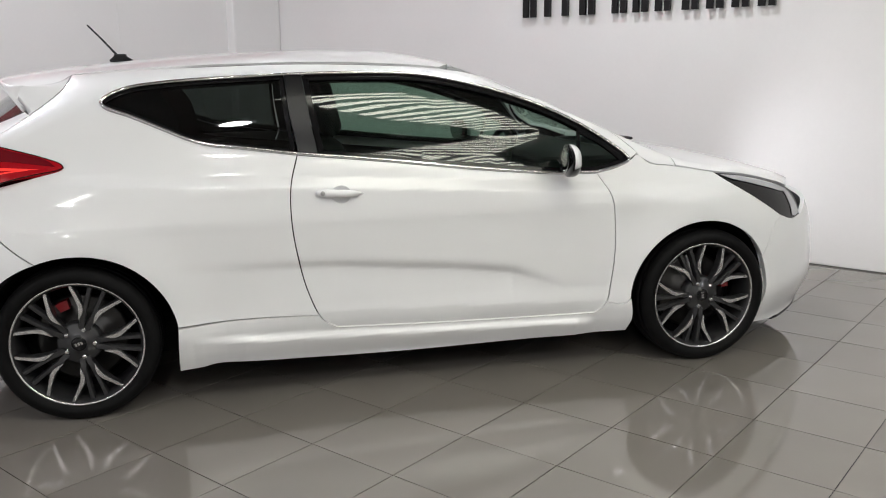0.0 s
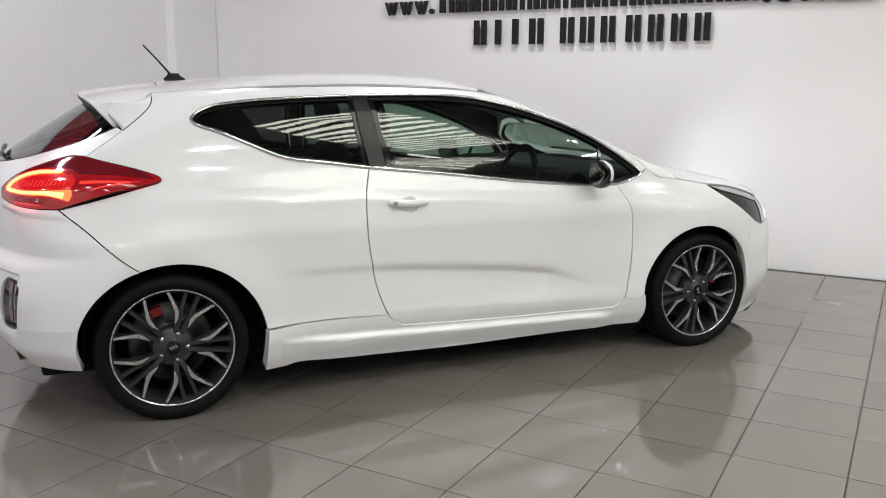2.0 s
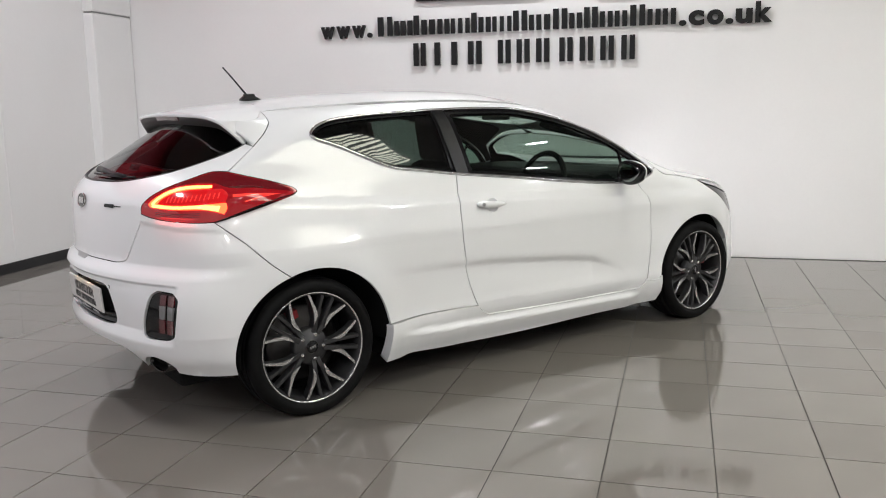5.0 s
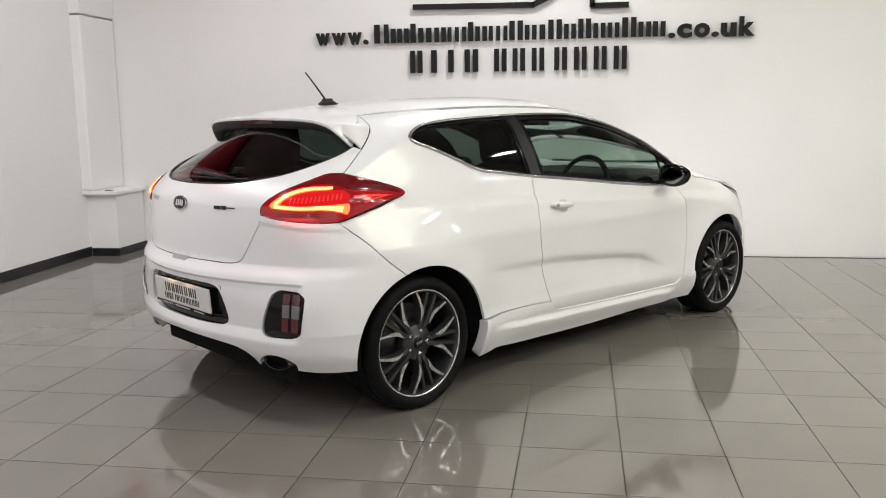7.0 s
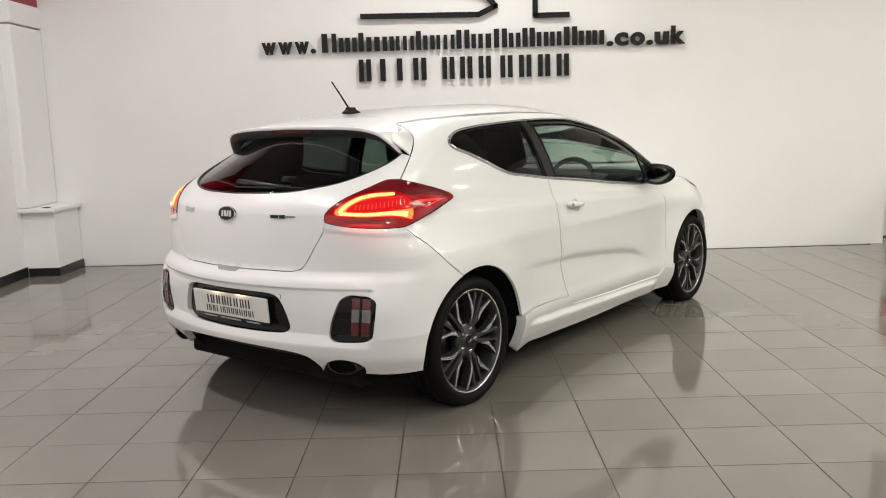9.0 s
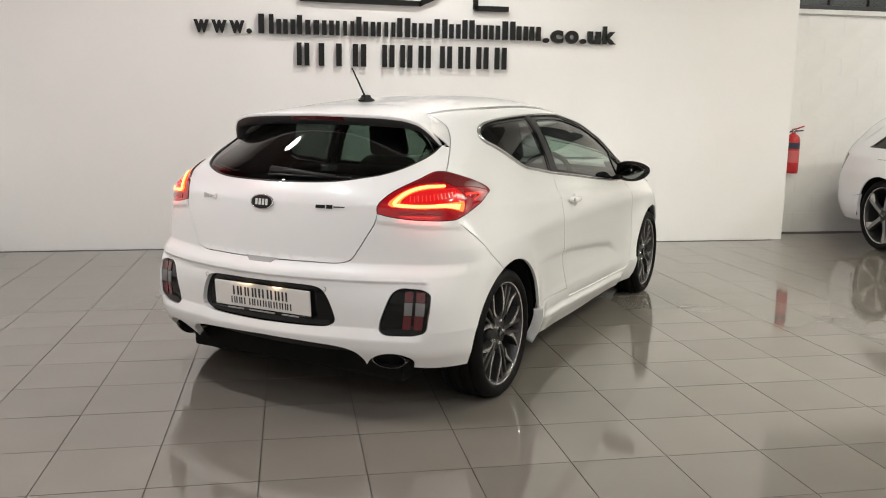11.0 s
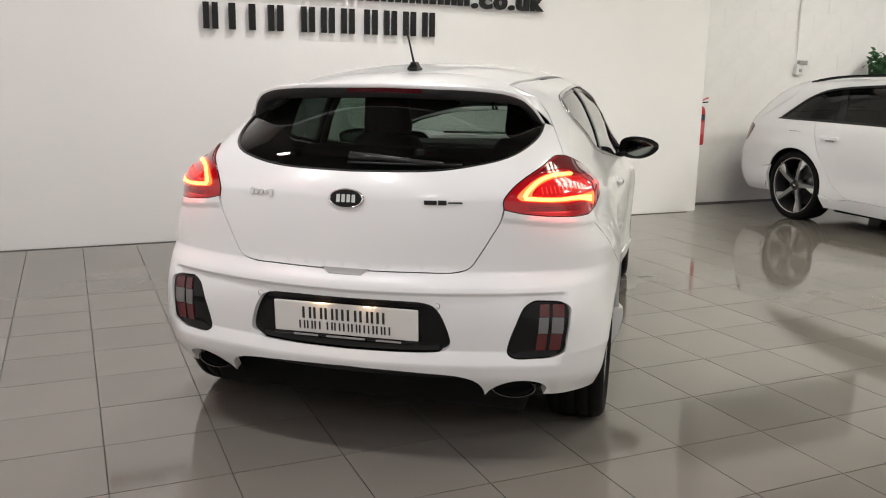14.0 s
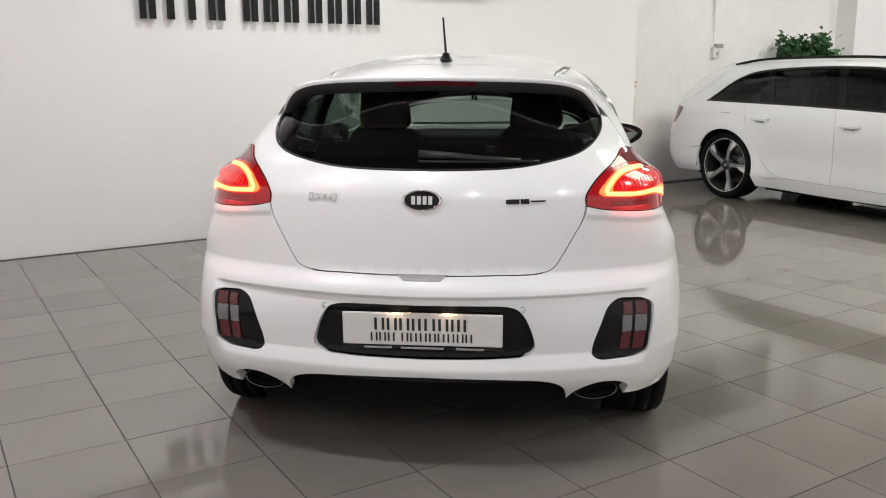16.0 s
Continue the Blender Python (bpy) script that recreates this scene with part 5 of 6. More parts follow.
def under_tail(s, z):
    """Tucks in under the bumper towards the ground."""
    p = SH.chart(s, z, -0.012)
    p[:, 0] += np.clip((0.335 - z) / 0.1, 0, 1.3) * 0.16
    return p


panel("diffuser", [diffuser], under_tail, SH.normal, TRIM, car, depth=0.03, label="black ribbed rear diffuser")
pipe_fill = ring(pipe_arc, line((-0.604, 0.250), (-0.60, 0.215), (-0.52, 0.205), (-0.44, 0.215)), line((-0.44, 0.215), (-0.448, 0.252)))
both("pipe_surround", [pipe_fill], on_shell(-0.03), DARK, depth=0.0)

# wheel arches, underbody and lining
for hub in (0.025, 2.625):
    for sg in (-1, 1):
        verts, faces = [], []
        n = 28
        for i in range(n):
            a = radians(-96 + 192 * i / (n - 1))
            for y in (0.845 - 0.075 * max(0.0, math.sin(a)) ** 2 * (hub > 1), 0.50):
                verts.append((hub + 0.362 * math.sin(a), sg * y, SH.hub_z + 0.362 * math.cos(a)))
        for i in range(n - 1):
            faces.append((2 * i, 2 * i + 1, 2 * i + 3, 2 * i + 2))
        k = len(verts)
        verts.append((hub, sg * 0.50, SH.hub_z))
        faces += [(2 * i + 1, k, 2 * i + 3) for i in range(n - 1)]
        mesh_object("arch_liner", verts, faces, DARK, car)
part("underbody", slab((-0.50, -0.60, 0.165), (3.0, 0.60, 0.30), 0.02), DARK, car)
part("underbody", slab((0.40, -0.80, 0.165), (2.25, 0.80, 0.25), 0.02), DARK, car)
s_grid, z_grid = np.meshgrid(np.linspace(MID - 1.3, MID + 1.15, 60), np.linspace(0.30, 1.02, 14), indexing="ij")
p = SH.chart(s_grid.ravel(), z_grid.ravel(), -0.055)
p[:, 0] = np.maximum(p[:, 0], -0.64)
keep = np.arange(60 * 14).reshape(60, 14)
faces = [(keep[i, j], keep[i + 1, j], keep[i + 1, j + 1], keep[i, j + 1]) for i in range(59) for j in range(13)]


def near_arch(q):
    return any(math.hypot(q[0] - h, q[2] - SH.hub_z) < 0.42 for h in (0.0, 2.65))


faces = [f for f in faces if not any(near_arch(p[k]) for k in f)]
mesh_object("tail_lining", p, faces, CLOTH, car)
for sg in (-1, 1):
    s_grid, z_grid = np.meshgrid(np.linspace(0.15, 2.45, 50), np.linspace(0.22, 0.955, 12), indexing="ij")
    sill_z = np.interp(s_grid, [0.15, 0.35, 0.5, 0.87, 1.6, 2.2], [1.10, 1.03, 0.99, 0.955, 0.875, 0.845])
    z_grid = 0.22 + (sill_z - 0.22) * (z_grid - 0.22) / 0.735
    p = SH.chart(s_grid.ravel(), z_grid.ravel(), -0.05) * (1, -sg, 1)
    keep = np.arange(600).reshape(50, 12)
    faces = [(keep[i, j], keep[i + 1, j], keep[i + 1, j + 1], keep[i, j + 1]) for i in range(49) for j in range(11)]
    mesh_object("door_lining", p, [f for f in faces if not any(near_arch(p[k]) for k in f)], CLOTH, car)
wheel = make_wheel(car, 0.304, 0.243, 0.112, "fork")
wheel.matrix_basis = pose(0, -0.752, SH.hub_z) @ pose(0, 0, 0, 0, -14.5, 0)
for hub, sg, turn in ((2.65, -1, 83), (0, 1, 40), (2.65, 1, 10)):
    copy_thing(wheel, pose(hub, sg * 0.752, SH.hub_z, 0, 0, 0 if sg < 0 else 180) @ pose(0, 0, 0, 0, turn, 0))

# side windows, trims, pillars
rear_light = ring(belt_tail, line((0.835, 1.305), (0.845, 1.15), (0.866, 0.990)))
both("quarter_window", [shrink(rear_light, 0.016)], on_shell(-0.006), DARK_GLASS, depth=0.0, label="dark privacy glass")
door_light = ring(line((0.905, 1.300), (0.922, 1.15), (0.950, 0.988)), belt_door[np.argmin(np.abs(belt_door[:, 0] - 0.95)):][:-1], line(tuple(belt_door[-2]), (2.135, 0.874)), quarter_foot[::-1], head_line[::-1][:np.argmin(np.abs(head_line[::-1][:, 0] - 0.905))], line(tuple(head_line[::-1][np.argmin(np.abs(head_line[::-1][:, 0] - 0.905)) - 1]), (0.905, 1.300)))
both("door_window", [shrink(door_light, 0.014)], on_shell(-0.008), SIDE_GLASS, depth=0.0, label="green tinted door glass")
pillar = ring(line((0.835, 1.303), (0.845, 1.15), (0.872, 0.992)), line((0.872, 0.992), (0.950, 0.984)), line((0.950, 0.984), (0.925, 1.15), (0.905, 1.303)), line((0.905, 1.303), (0.835, 1.303)))
both("door_pillar", [pillar], on_shell(-0.001), TRIM, depth=0.02, label="satin black pillar trim")
both("window_frame", [shrink(rear_light, 0.003), shrink(rear_light, 0.019)], on_shell(-0.003), GLOSS, depth=0.02, gap=0.0, step=0.05)
both("window_frame", [shrink(door_light, 0.003), shrink(door_light, 0.026)], on_shell(-0.003), GLOSS, depth=0.02, gap=0.0, step=0.05)
lining = ring(belt_tail[::-1], line((0.866, 0.990), (0.45, 0.985), (0.0, 1.0), (-0.272, 1.066)), tail_seam[::-1], ditch, line(ditch[-1], (2.298, 0.926)), head_line[::-1])
both("pillar_lining", [shrink(lining, 0.004)], on_shell(-0.017), CLOTH, depth=0.0, gap=0.0, step=0.06)
# Added unseen panel behind the glass, blocks light through the quarter window's rear part.
window_mask = ring(line((0.43, 1.055), (0.368, 1.085), (0.230, 1.143), (0.135, 1.175), (0.10, 1.203), (0.135, 1.24), (0.226, 1.272), (0.33, 1.288)), line((0.33, 1.288), (0.40, 1.18), (0.43, 1.055)))
both("pillar_lining", [window_mask], on_shell(-0.03), CLOTH, depth=0.0, gap=0.0, step=0.05)
mirror_sail = ring(line((2.075, 1.062), (2.060, 0.96), (2.045, 0.880)), line((2.045, 0.880), (2.135, 0.876), (2.238, 0.898), (2.285, 0.914)), line((2.285, 0.914), (2.195, 0.995), (2.075, 1.062)))
trim_loop = ring(belt_tail, head_line, quarter_foot, belt_door[::-1])
for sg in (1, -1):
    c = shrink(trim_loop, 0.004)
    p = SH.chart(c[:, 0], c[:, 1], 0.0045) * (1, sg, 1)
    p = np.vstack([p, p[:1]])
    v, f = sweep(p, 0.0068, 8)
    mesh_object("chrome_trim", v, f, CHROME, car, "bright chrome window surround")
for mirror in (False, True):
    sg = 1 if mirror else -1
    # door handle: a pull over a shallow cup
    base = SH.chart([1.02], [0.838])[0]
    v, f = sweep([(x, -0.004 - 0.018 * (1 - (x / 0.094) ** 2), 0.004 - 0.05 * x) for x in np.linspace(-0.092, 0.092, 11)], [0.009, 0.0185, 0.0215, 0.021, 0.020, 0.0195, 0.019, 0.018, 0.0155, 0.011, 0.004], 14, 0.95, up=(0, 0, 1))
    handle = mesh_object("door_handle", v, f, PAINT, doors[1 if mirror else 0], "white pull handle")
    for vtx in handle.data.vertices:
        vtx.co.y = vtx.co.y * 0.85 - 0.002
        vtx.co.z *= 0.84
    handle.location = (base[0], -base[1] if mirror else base[1], base[2])
    if mirror:
        handle.scale = (1, -1, 1)
    seat = SH.chart([1.028], [0.834])
    tilt = math.asin(SH.normal(seat)[0][2])
    cup = mesh_object("handle_cup", *lathe([(0.0005, 0.015), (0.020, 0.0135), (0.033, 0.007), (0.0385, 0.0005), (0.0415, -0.0012), (0.044, 0.002)], 32), PAINT, doors[1 if mirror else 0])
    cup.location, cup.scale = (seat[0][0], sg * abs(seat[0][1]), seat[0][2]), (1.0, -sg, 0.9)
    cup.rotation_euler = (sg * tilt, 0, 0)
    keyhole = mesh_object("key_cylinder", *lathe([(0.0005, -0.003), (0.008, -0.003), (0.0095, 0.0), (0.0095, 0.006)], 18), GREY_BOX, doors[1 if mirror else 0])
    keyhole.location, keyhole.scale = (base[0] - 0.068, sg * (abs(base[1]) + 0.0305), base[2] + 0.007), (1, -sg, 1)
    # door mirror
    bm = bmesh.new()
    bmesh.ops.create_uvsphere(bm, u_segments=64, v_segments=40, radius=1)
    for vtx in bm.verts:
        x, y, z = vtx.co
        q = abs(x) ** 2.8 + abs(y) ** 2.8 + abs(z) ** 2.8
        x, y, z = (c / q ** (1 / 2.8) for c in (x, y, z))
        # flat towards the door, drawn to a rounded point at the outer end
        taper = 1 - 0.42 * max(0.0, (y + 0.25) / 1.25) ** 2
        x = x * 0.046 if x > 0 else x * 0.020
        vtx.co = Vector((x * (1 - 0.35 * max(0.0, y) ** 2), y * 0.119, z * 0.068 * taper + 0.010 * max(0.0, y) ** 2))
    shell_part = part("door_mirror", bm, PAINT, car, "door mirror with white cap and black casing", smooth=True)
    shell_part.location = (1.962, sg * 0.905, 0.942)
    shell_part.scale, shell_part.rotation_euler = (1, sg, 1), (0, 0, radians(sg * 11))
    shell_part.data.materials.append(GLOSS)
    for poly in shell_part.data.polygons:
        poly.material_index = 1 if (poly.center.x < 0.002 or poly.center.z < -0.022 + 0.25 * poly.center.x) else 0
    bm = bmesh.new()
    bmesh.ops.create_uvsphere(bm, u_segments=24, v_segments=10, radius=1)
    for vtx in bm.verts:
        taper = 1 - 0.40 * max(0.0, (vtx.co.y + 0.25) / 1.25) ** 2
        vtx.co = Vector((-0.0182 + vtx.co.x * 0.004, vtx.co.y * 0.092, vtx.co.z * 0.051 * taper + 0.009 * max(0.0, vtx.co.y) ** 2))
    part("mirror_glass", bm, material("silvered_mirror", (0.20, 0.22, 0.21), 0.015, metal=1.0, spread=0.01), shell_part, "silvered mirror glass", smooth=True)
    v, f = sweep([(0.0, -0.07, -0.03), (0.01, -0.13, -0.052), (0.03, -0.19, -0.062)], [0.026, 0.022, 0.03], 12, 0.8)
    mesh_object("mirror_arm", v, f, GLOSS, shell_part)
    v, f = sweep([(0.040, -0.04, 0.0), (0.043, 0.03, 0.002), (0.030, 0.080, 0.008)], 0.005, 8)
    mesh_object("turn_signal", v, f, LENS_WHITE, shell_part)
    panel("mirror_sail", [mirror_sail, shrink(mirror_sail, 0.017)], on_shell(-0.002), SH.normal, GLOSS, car, depth=0.01, mirror=mirror)

# roof, windscreen, bonnet
half = [(x, roof_half(x)) for x in np.linspace(0.155, 1.52, 24)]
half = [(0.0, half[0][1] - 0.012), *half]
roof_right = np.array([(x, -w + 0.022) for x, w in half])
roof_left = np.array([(x, w - 0.022) for x, w in half[::-1]])
w0, w1 = half[0][1] - 0.022, half[-1][1] - 0.022
roof_loop = ring(roof_right, line((1.52, -w1), (1.60, -0.3), (1.63, 0.0), (1.60, 0.3), (1.52, w1)), roof_left, line((0.0, w0), (0.035, 0.3), (0.045, 0.0), (0.035, -0.3), (0.0, -w0)))
panel("roof_panel", [roof_loop], from_above(), SH.normal, PAINT, car, depth=0.02, step=0.025)
for sg in (-1, 1):
    pts = [Vector(SH.over(np.array([x]), np.array([sg * w]))[0]) + Vector((0, -sg * 0.011, -0.005)) for x, w in half]
    cut = next(k for k, q in enumerate(half) if q[0] > 0.40)
    v, f = sweep(pts[:cut + 1], 0.0125, 8, 0.3)
    mesh_object("roof_seam_cover", v, f, PAINT, car)
    front_run = [q + Vector((0, 0, 0.001)) for q in pts[cut:]]
    v, f = sweep(front_run, [0.008] + [0.0125] * (len(front_run) - 5) + [0.009, 0.007, 0.005, 0.002], 8, 0.3)
    mesh_object("roof_moulding", v, f, TRIM, car, "black roof moulding")


def screen_edge(x):
    return roof_half(x) - 0.004 - 0.075 * np.clip((x - 1.85) / 0.5, 0, 1) ** 1.5


screen_right = np.array([(x, -screen_edge(x)) for x in np.linspace(1.54, 2.34, 22)])
screen_left = screen_right[::-1] * (1, -1)
sw0, sw1 = -screen_right[0][1], -screen_right[-1][1]
windscreen = ring(screen_right, line((2.34, -sw1), (2.48, -0.35), (2.55, 0.0), (2.48, 0.35), (2.34, sw1)), screen_left, line((1.54, sw0), (1.62, 0.3), (1.645, 0.0), (1.62, -0.3), (1.54, -sw0)))
ws = panel("windscreen", [windscreen], from_above(-0.004), SH.normal, SCREEN_GLASS, car, depth=0.0, step=0.06)
ws.visible_shadow = False
outer = [(x, -roof_half(x) + 0.002) for x in np.linspace(1.86, 2.33, 12)] + [tuple(q[:2]) for q in SH.chart(np.array([2.345, 2.40, 2.46, 2.512]), np.array([0.940, 0.904, 0.896, 0.889]))]
inner = [(2.525, -0.56), (2.47, -0.565), (2.40, -0.58)] + [(x, -screen_edge(x) - 0.003) for x in np.linspace(2.34, 1.86, 12)]
for mirror in (False, True):
    panel("pillar_foot", [ring(line(*outer), line(outer[-1], (2.527, -0.63), inner[0]), line(*inner), line(inner[-1], outer[0]))], from_above(0.001), SH.normal, PAINT, car, depth=0.015, gap=0.0008, step=0.03, mirror=mirror)
    panel("pillar_lining", [ring(line(*outer), line(outer[-1], (2.527, -0.63), inner[0]), line(*inner), line(inner[-1], outer[0]))], from_above(-0.018), SH.normal, CLOTH, car, depth=0.0, gap=0.0, step=0.05, mirror=mirror)
part("scuttle", slab((2.36, -0.58, 0.86), (2.56, 0.58, 0.90), 0.01), TRIM, car, "black scuttle panel under the windscreen")
bonnet_edge = SH.chart(np.array([2.518, 2.53, 2.55, 2.60, 2.70, 2.84, 3.02, 3.19]), np.array([0.888, 0.885, 0.882, 0.873, 0.855, 0.838, 0.800, 0.750]))
right = np.array([(q[0], q[1] + 0.003) for q in bonnet_edge])
left = right[::-1] * (1, -1)
bonnet = ring(line(*map(tuple, right)), line(tuple(right[-1]), (3.36, -0.35), (3.42, 0.0), (3.36, 0.35), tuple(left[0])), line(*map(tuple, left)), line(tuple(left[-1]), (2.53, 0.57), (2.535, 0.40), (2.57, 0.0), (2.535, -0.40), (2.53, -0.57), tuple(right[0])))
panel("bonnet", [bonnet], from_above(0.001), SH.normal, PAINT, car, depth=0.02, step=0.05)
v, f = sweep([SH.over(np.array([x]), np.array([y]), 0.012)[0] for x, y in ((2.50, 0.45), (2.53, 0.1), (2.49, -0.3), (2.42, -0.52))], 0.010, 8, 0.7)
mesh_object("windscreen_wiper", v, f, TRIM, car)

# aerial, rear wiper, badges
foot = part("aerial_foot", slab((-0.056, -0.022, 0.0), (0.045, 0.022, 0.036), 0.010), TRIM, car, "black roof aerial")
for vtx in foot.data.vertices:
    if vtx.co.z > 0.016:
        vtx.co.x = vtx.co.x * 0.55 - 0.006
        vtx.co.y *= 0.6
foot.location = (0.152, 0, float(SH.top(0.152, 0.0)) - 0.002)
v, f = sweep([(-0.012, 0, 0.018), (-0.03, 0, 0.04), (-0.085, 0, 0.105), (-0.138, 0, 0.163)], [0.0062, 0.005, 0.0042, 0.0036], 8)
mesh_object("aerial_mast", v, f, TRIM, foot)
wp = SH.chart(np.array([MID - 0.02, MID + 0.08, MID + 0.20, MID + 0.30]), np.array([1.058, 1.055, 1.046, 1.040]), 0.012)
v, f = sweep(wp, [0.016, 0.012, 0.009, 0.007], 8, 0.6, up=(-1, 0, 0.6))
wiper = mesh_object("rear_wiper", v, f, TRIM, car, "black rear wiper at rest")
wb = SH.chart(np.linspace(MID - 0.02, MID + 0.36, 10), np.linspace(1.042, 1.040, 10), 0.006)
v, f = sweep(wb, 0.005, 6)
mesh_object("wiper_blade", v, f, TRIM, wiper)
p, n = SH.chart([MID], [0.932]), None
badge_n = SH.normal(p)[0]
badge_m = Matrix.Translation(Vector(p[0]) + Vector(badge_n) * 0.001) @ Vector(badge_n).to_track_quat("Z", "Y").to_matrix().to_4x4()
oval = mesh_object("badge", *lathe([(0.0005, 0.004), (0.026, 0.0038), (0.0285, 0.003), (0.029, 0.0)], 48, axis="z"), GLOSS, car, "oval black and chrome badge")
oval.matrix_basis = badge_m @ Matrix.Diagonal((2.0, 1.04, 1, 1))
rim_v, rim_f = lathe([(0.0275, 0.003), (0.0285, 0.0055), (0.0305, 0.0055), (0.0318, 0.003), (0.032, 0.0)], 48, axis="z")
mesh_object("badge_rim", rim_v, rim_f, CHROME, oval)
for k in (-0.0135, -0.0045, 0.0045, 0.0135):
    part("emblem_bar", slab((k - 0.0032, -0.013, 0.0035), (k + 0.0032, 0.013, 0.006), 0.0006), CHROME, oval)


def script_bars(spots, z, height, mat_, name, label):
    """A row of small raised shapes on the tailgate."""
    root = None
    for s0, s1, h in spots:
        p0, p1 = SH.chart([s0, s1], [z, z])
        d = (p1 - p0) / np.linalg.norm(p1 - p0)
        nn = SH.normal(np.array([(p0 + p1) / 2]))[0]
        up = np.cross(nn, d)
        up = up if up[2] > 0 else -up
        c = (p0 + p1) / 2 + nn * 0.002
        m = Matrix((( d[0], up[0], nn[0], c[0]), (d[1], up[1], nn[1], c[1]), (d[2], up[2], nn[2], c[2]), (0, 0, 0, 1)))
        w = np.linalg.norm(p1 - p0)
        o = part(name if root is None else "emblem_bar", slab((-w / 2, -height * h / 2, 0), (w / 2, height * h / 2, 0.003), 0.0008), mat_, car if root is None else root, label if root is None else "")
        o.matrix_basis = m if root is None else root.matrix_basis.inverted() @ m
        root = root or o


script_bars([(MID - 0.335 + 0.018 * k, MID - 0.335 + 0.018 * k + 0.013, h) for k, h in enumerate((1.0, 0.75, 0.75, 0.5, 1.1))], 0.935, 0.022, CHROME, "name_badge", "small chrome script badge")
script_bars([(MID + 0.235, MID + 0.272, 0.9), (MID + 0.276, MID + 0.300, 1.0), (MID + 0.304, MID + 0.345, 0.3)], 0.927, 0.016, TRIM, "name_badge", "small dark script badge")
notch = ring(line((MID - 0.075, 0.696), (MID - 0.05, 0.676)), line((MID - 0.05, 0.676), (MID + 0.05, 0.676)), line((MID + 0.05, 0.676), (MID + 0.075, 0.696)), line((MID + 0.075, 0.696), (MID - 0.075, 0.696)))
panel("tailgate_grip", [notch], on_shell(0.0025), SH.normal, GREY_BOX, car, depth=0.004, gap=0.0, label="grey tailgate grip recess")

# cabin: seats, wheel, dash, inner mirror
def cushion(lo, hi, bevel, squeeze=0.0):
    """A padded block with well-rounded edges, narrower towards the top."""
    bm = slab(lo, hi, 0.0)
    bmesh.ops.bevel(bm, geom=bm.edges[:], offset=bevel, segments=4, profile=0.5, affect="EDGES")
    for vtx in bm.verts:
        k = (vtx.co.z - lo[2]) / (hi[2] - lo[2])
        c = (lo[1] + hi[1]) / 2
        vtx.co.y = c + (vtx.co.y - c) * (1 - squeeze * k * k)
    return bm


for y in (-0.372, 0.395):
    base = part("seat", cushion((1.16, y - 0.25, 0.36), (1.70, y + 0.25, 0.54), 0.06), CLOTH, car, "black leather front seat", True)
    b = part("backrest", cushion((-0.07, -0.255, 0.0), (0.07, 0.255, 0.60), 0.06, 0.30), CLOTH, base, smooth=True)
    b.location, b.rotation_euler = (1.18, y, 0.46), (0, radians(-18), 0)
    h = part("headrest", cushion((-0.055, -0.135, 0.59), (0.045, 0.135, 0.85), 0.05, 0.22), CLOTH, base, smooth=True)
    h.location, h.rotation_euler = (1.18, y, 0.46), (0, radians(-13), 0)
bench = part("rear_bench", cushion((0.36, -0.62, 0.36), (0.86, 0.62, 0.52), 0.05), CLOTH, car, "black leather rear bench", True)
b = part("backrest", cushion((-0.06, -0.60, 0.0), (0.06, 0.60, 0.60), 0.05, 0.06), CLOTH, bench, smooth=True)
b.location, b.rotation_euler = (0.42, 0, 0.46), (0, radians(-18), 0)
part("dashboard", slab((1.90, -0.68, 0.62), (2.45, 0.68, 0.93), 0.06), CLOTH, car)
v, f = [], []
for i in range(32):
    a = 2 * math.pi * i / 32
    for k in range(8):
        b = 2 * math.pi * k / 8
        r = 0.18 + 0.016 * math.cos(b)
        v.append((1.80 + 0.016 * math.sin(b) + 0.35 * r * math.sin(a) * 0.9, -0.36 + r * math.cos(a), 0.86 + r * math.sin(a)))
for i in range(32):
    for k in range(8):
        a, b = i * 8 + k, i * 8 + (k + 1) % 8
        c, d = ((i + 1) % 32) * 8 + k, ((i + 1) % 32) * 8 + (k + 1) % 8
        f.append((a, b, d, c))
mesh_object("steering_wheel", v, f, CLOTH, car)
inner = part("inner_mirror", slab((1.74, -0.12, 1.235), (1.77, 0.12, 1.295), 0.012), TRIM, car)
part("parcel_shelf", slab((-0.42, -0.54, 0.965), (0.18, 0.54, 0.985), 0.006), CLOTH, car)
q = SH.chart([MID + 0.245], [1.088], -0.012)[0]
sticker = part("window_sticker", slab((-0.001, -0.036, -0.016), (0.001, 0.036, 0.016), 0.0), TRIM, car, "small dark sticker with grey and red marks")
part("mark", slab((-0.003, 0.004, -0.012), (-0.0015, 0.028, 0.012), 0.0), SATIN, sticker)
part("mark", slab((-0.003, -0.030, -0.010), (-0.0015, -0.004, 0.004), 0.0), LENS_PINK, sticker)
sticker.location = q
sticker.rotation_euler = (0, radians(40), radians(14))
panel("headlining", [shrink(roof_loop, 0.004)], from_above(-0.024), SH.normal, CLOTH, car, depth=0.0, step=0.1)

# ---- the white estate car ----
estate = thing("estate_car", ESTATE_AT, "white estate car with dark glass, black roof rails and five-spoke wheels", "car")
SE = ESTATE
E_MID = SE.spine[0] - SE.fan * math.pi / 2
E_NOSE = SE.spine[1] + SE.fan * math.pi / 2


def est(name, loops, mat_, lift=0.0, **kw):
    return [panel(name, loops, lambda s, z: SE.chart(s, z, lift), SE.normal, mat_, estate, mirror=m, **{"step": 0.06, "gap": 0.0022, **kw}) for m in (False, True)]


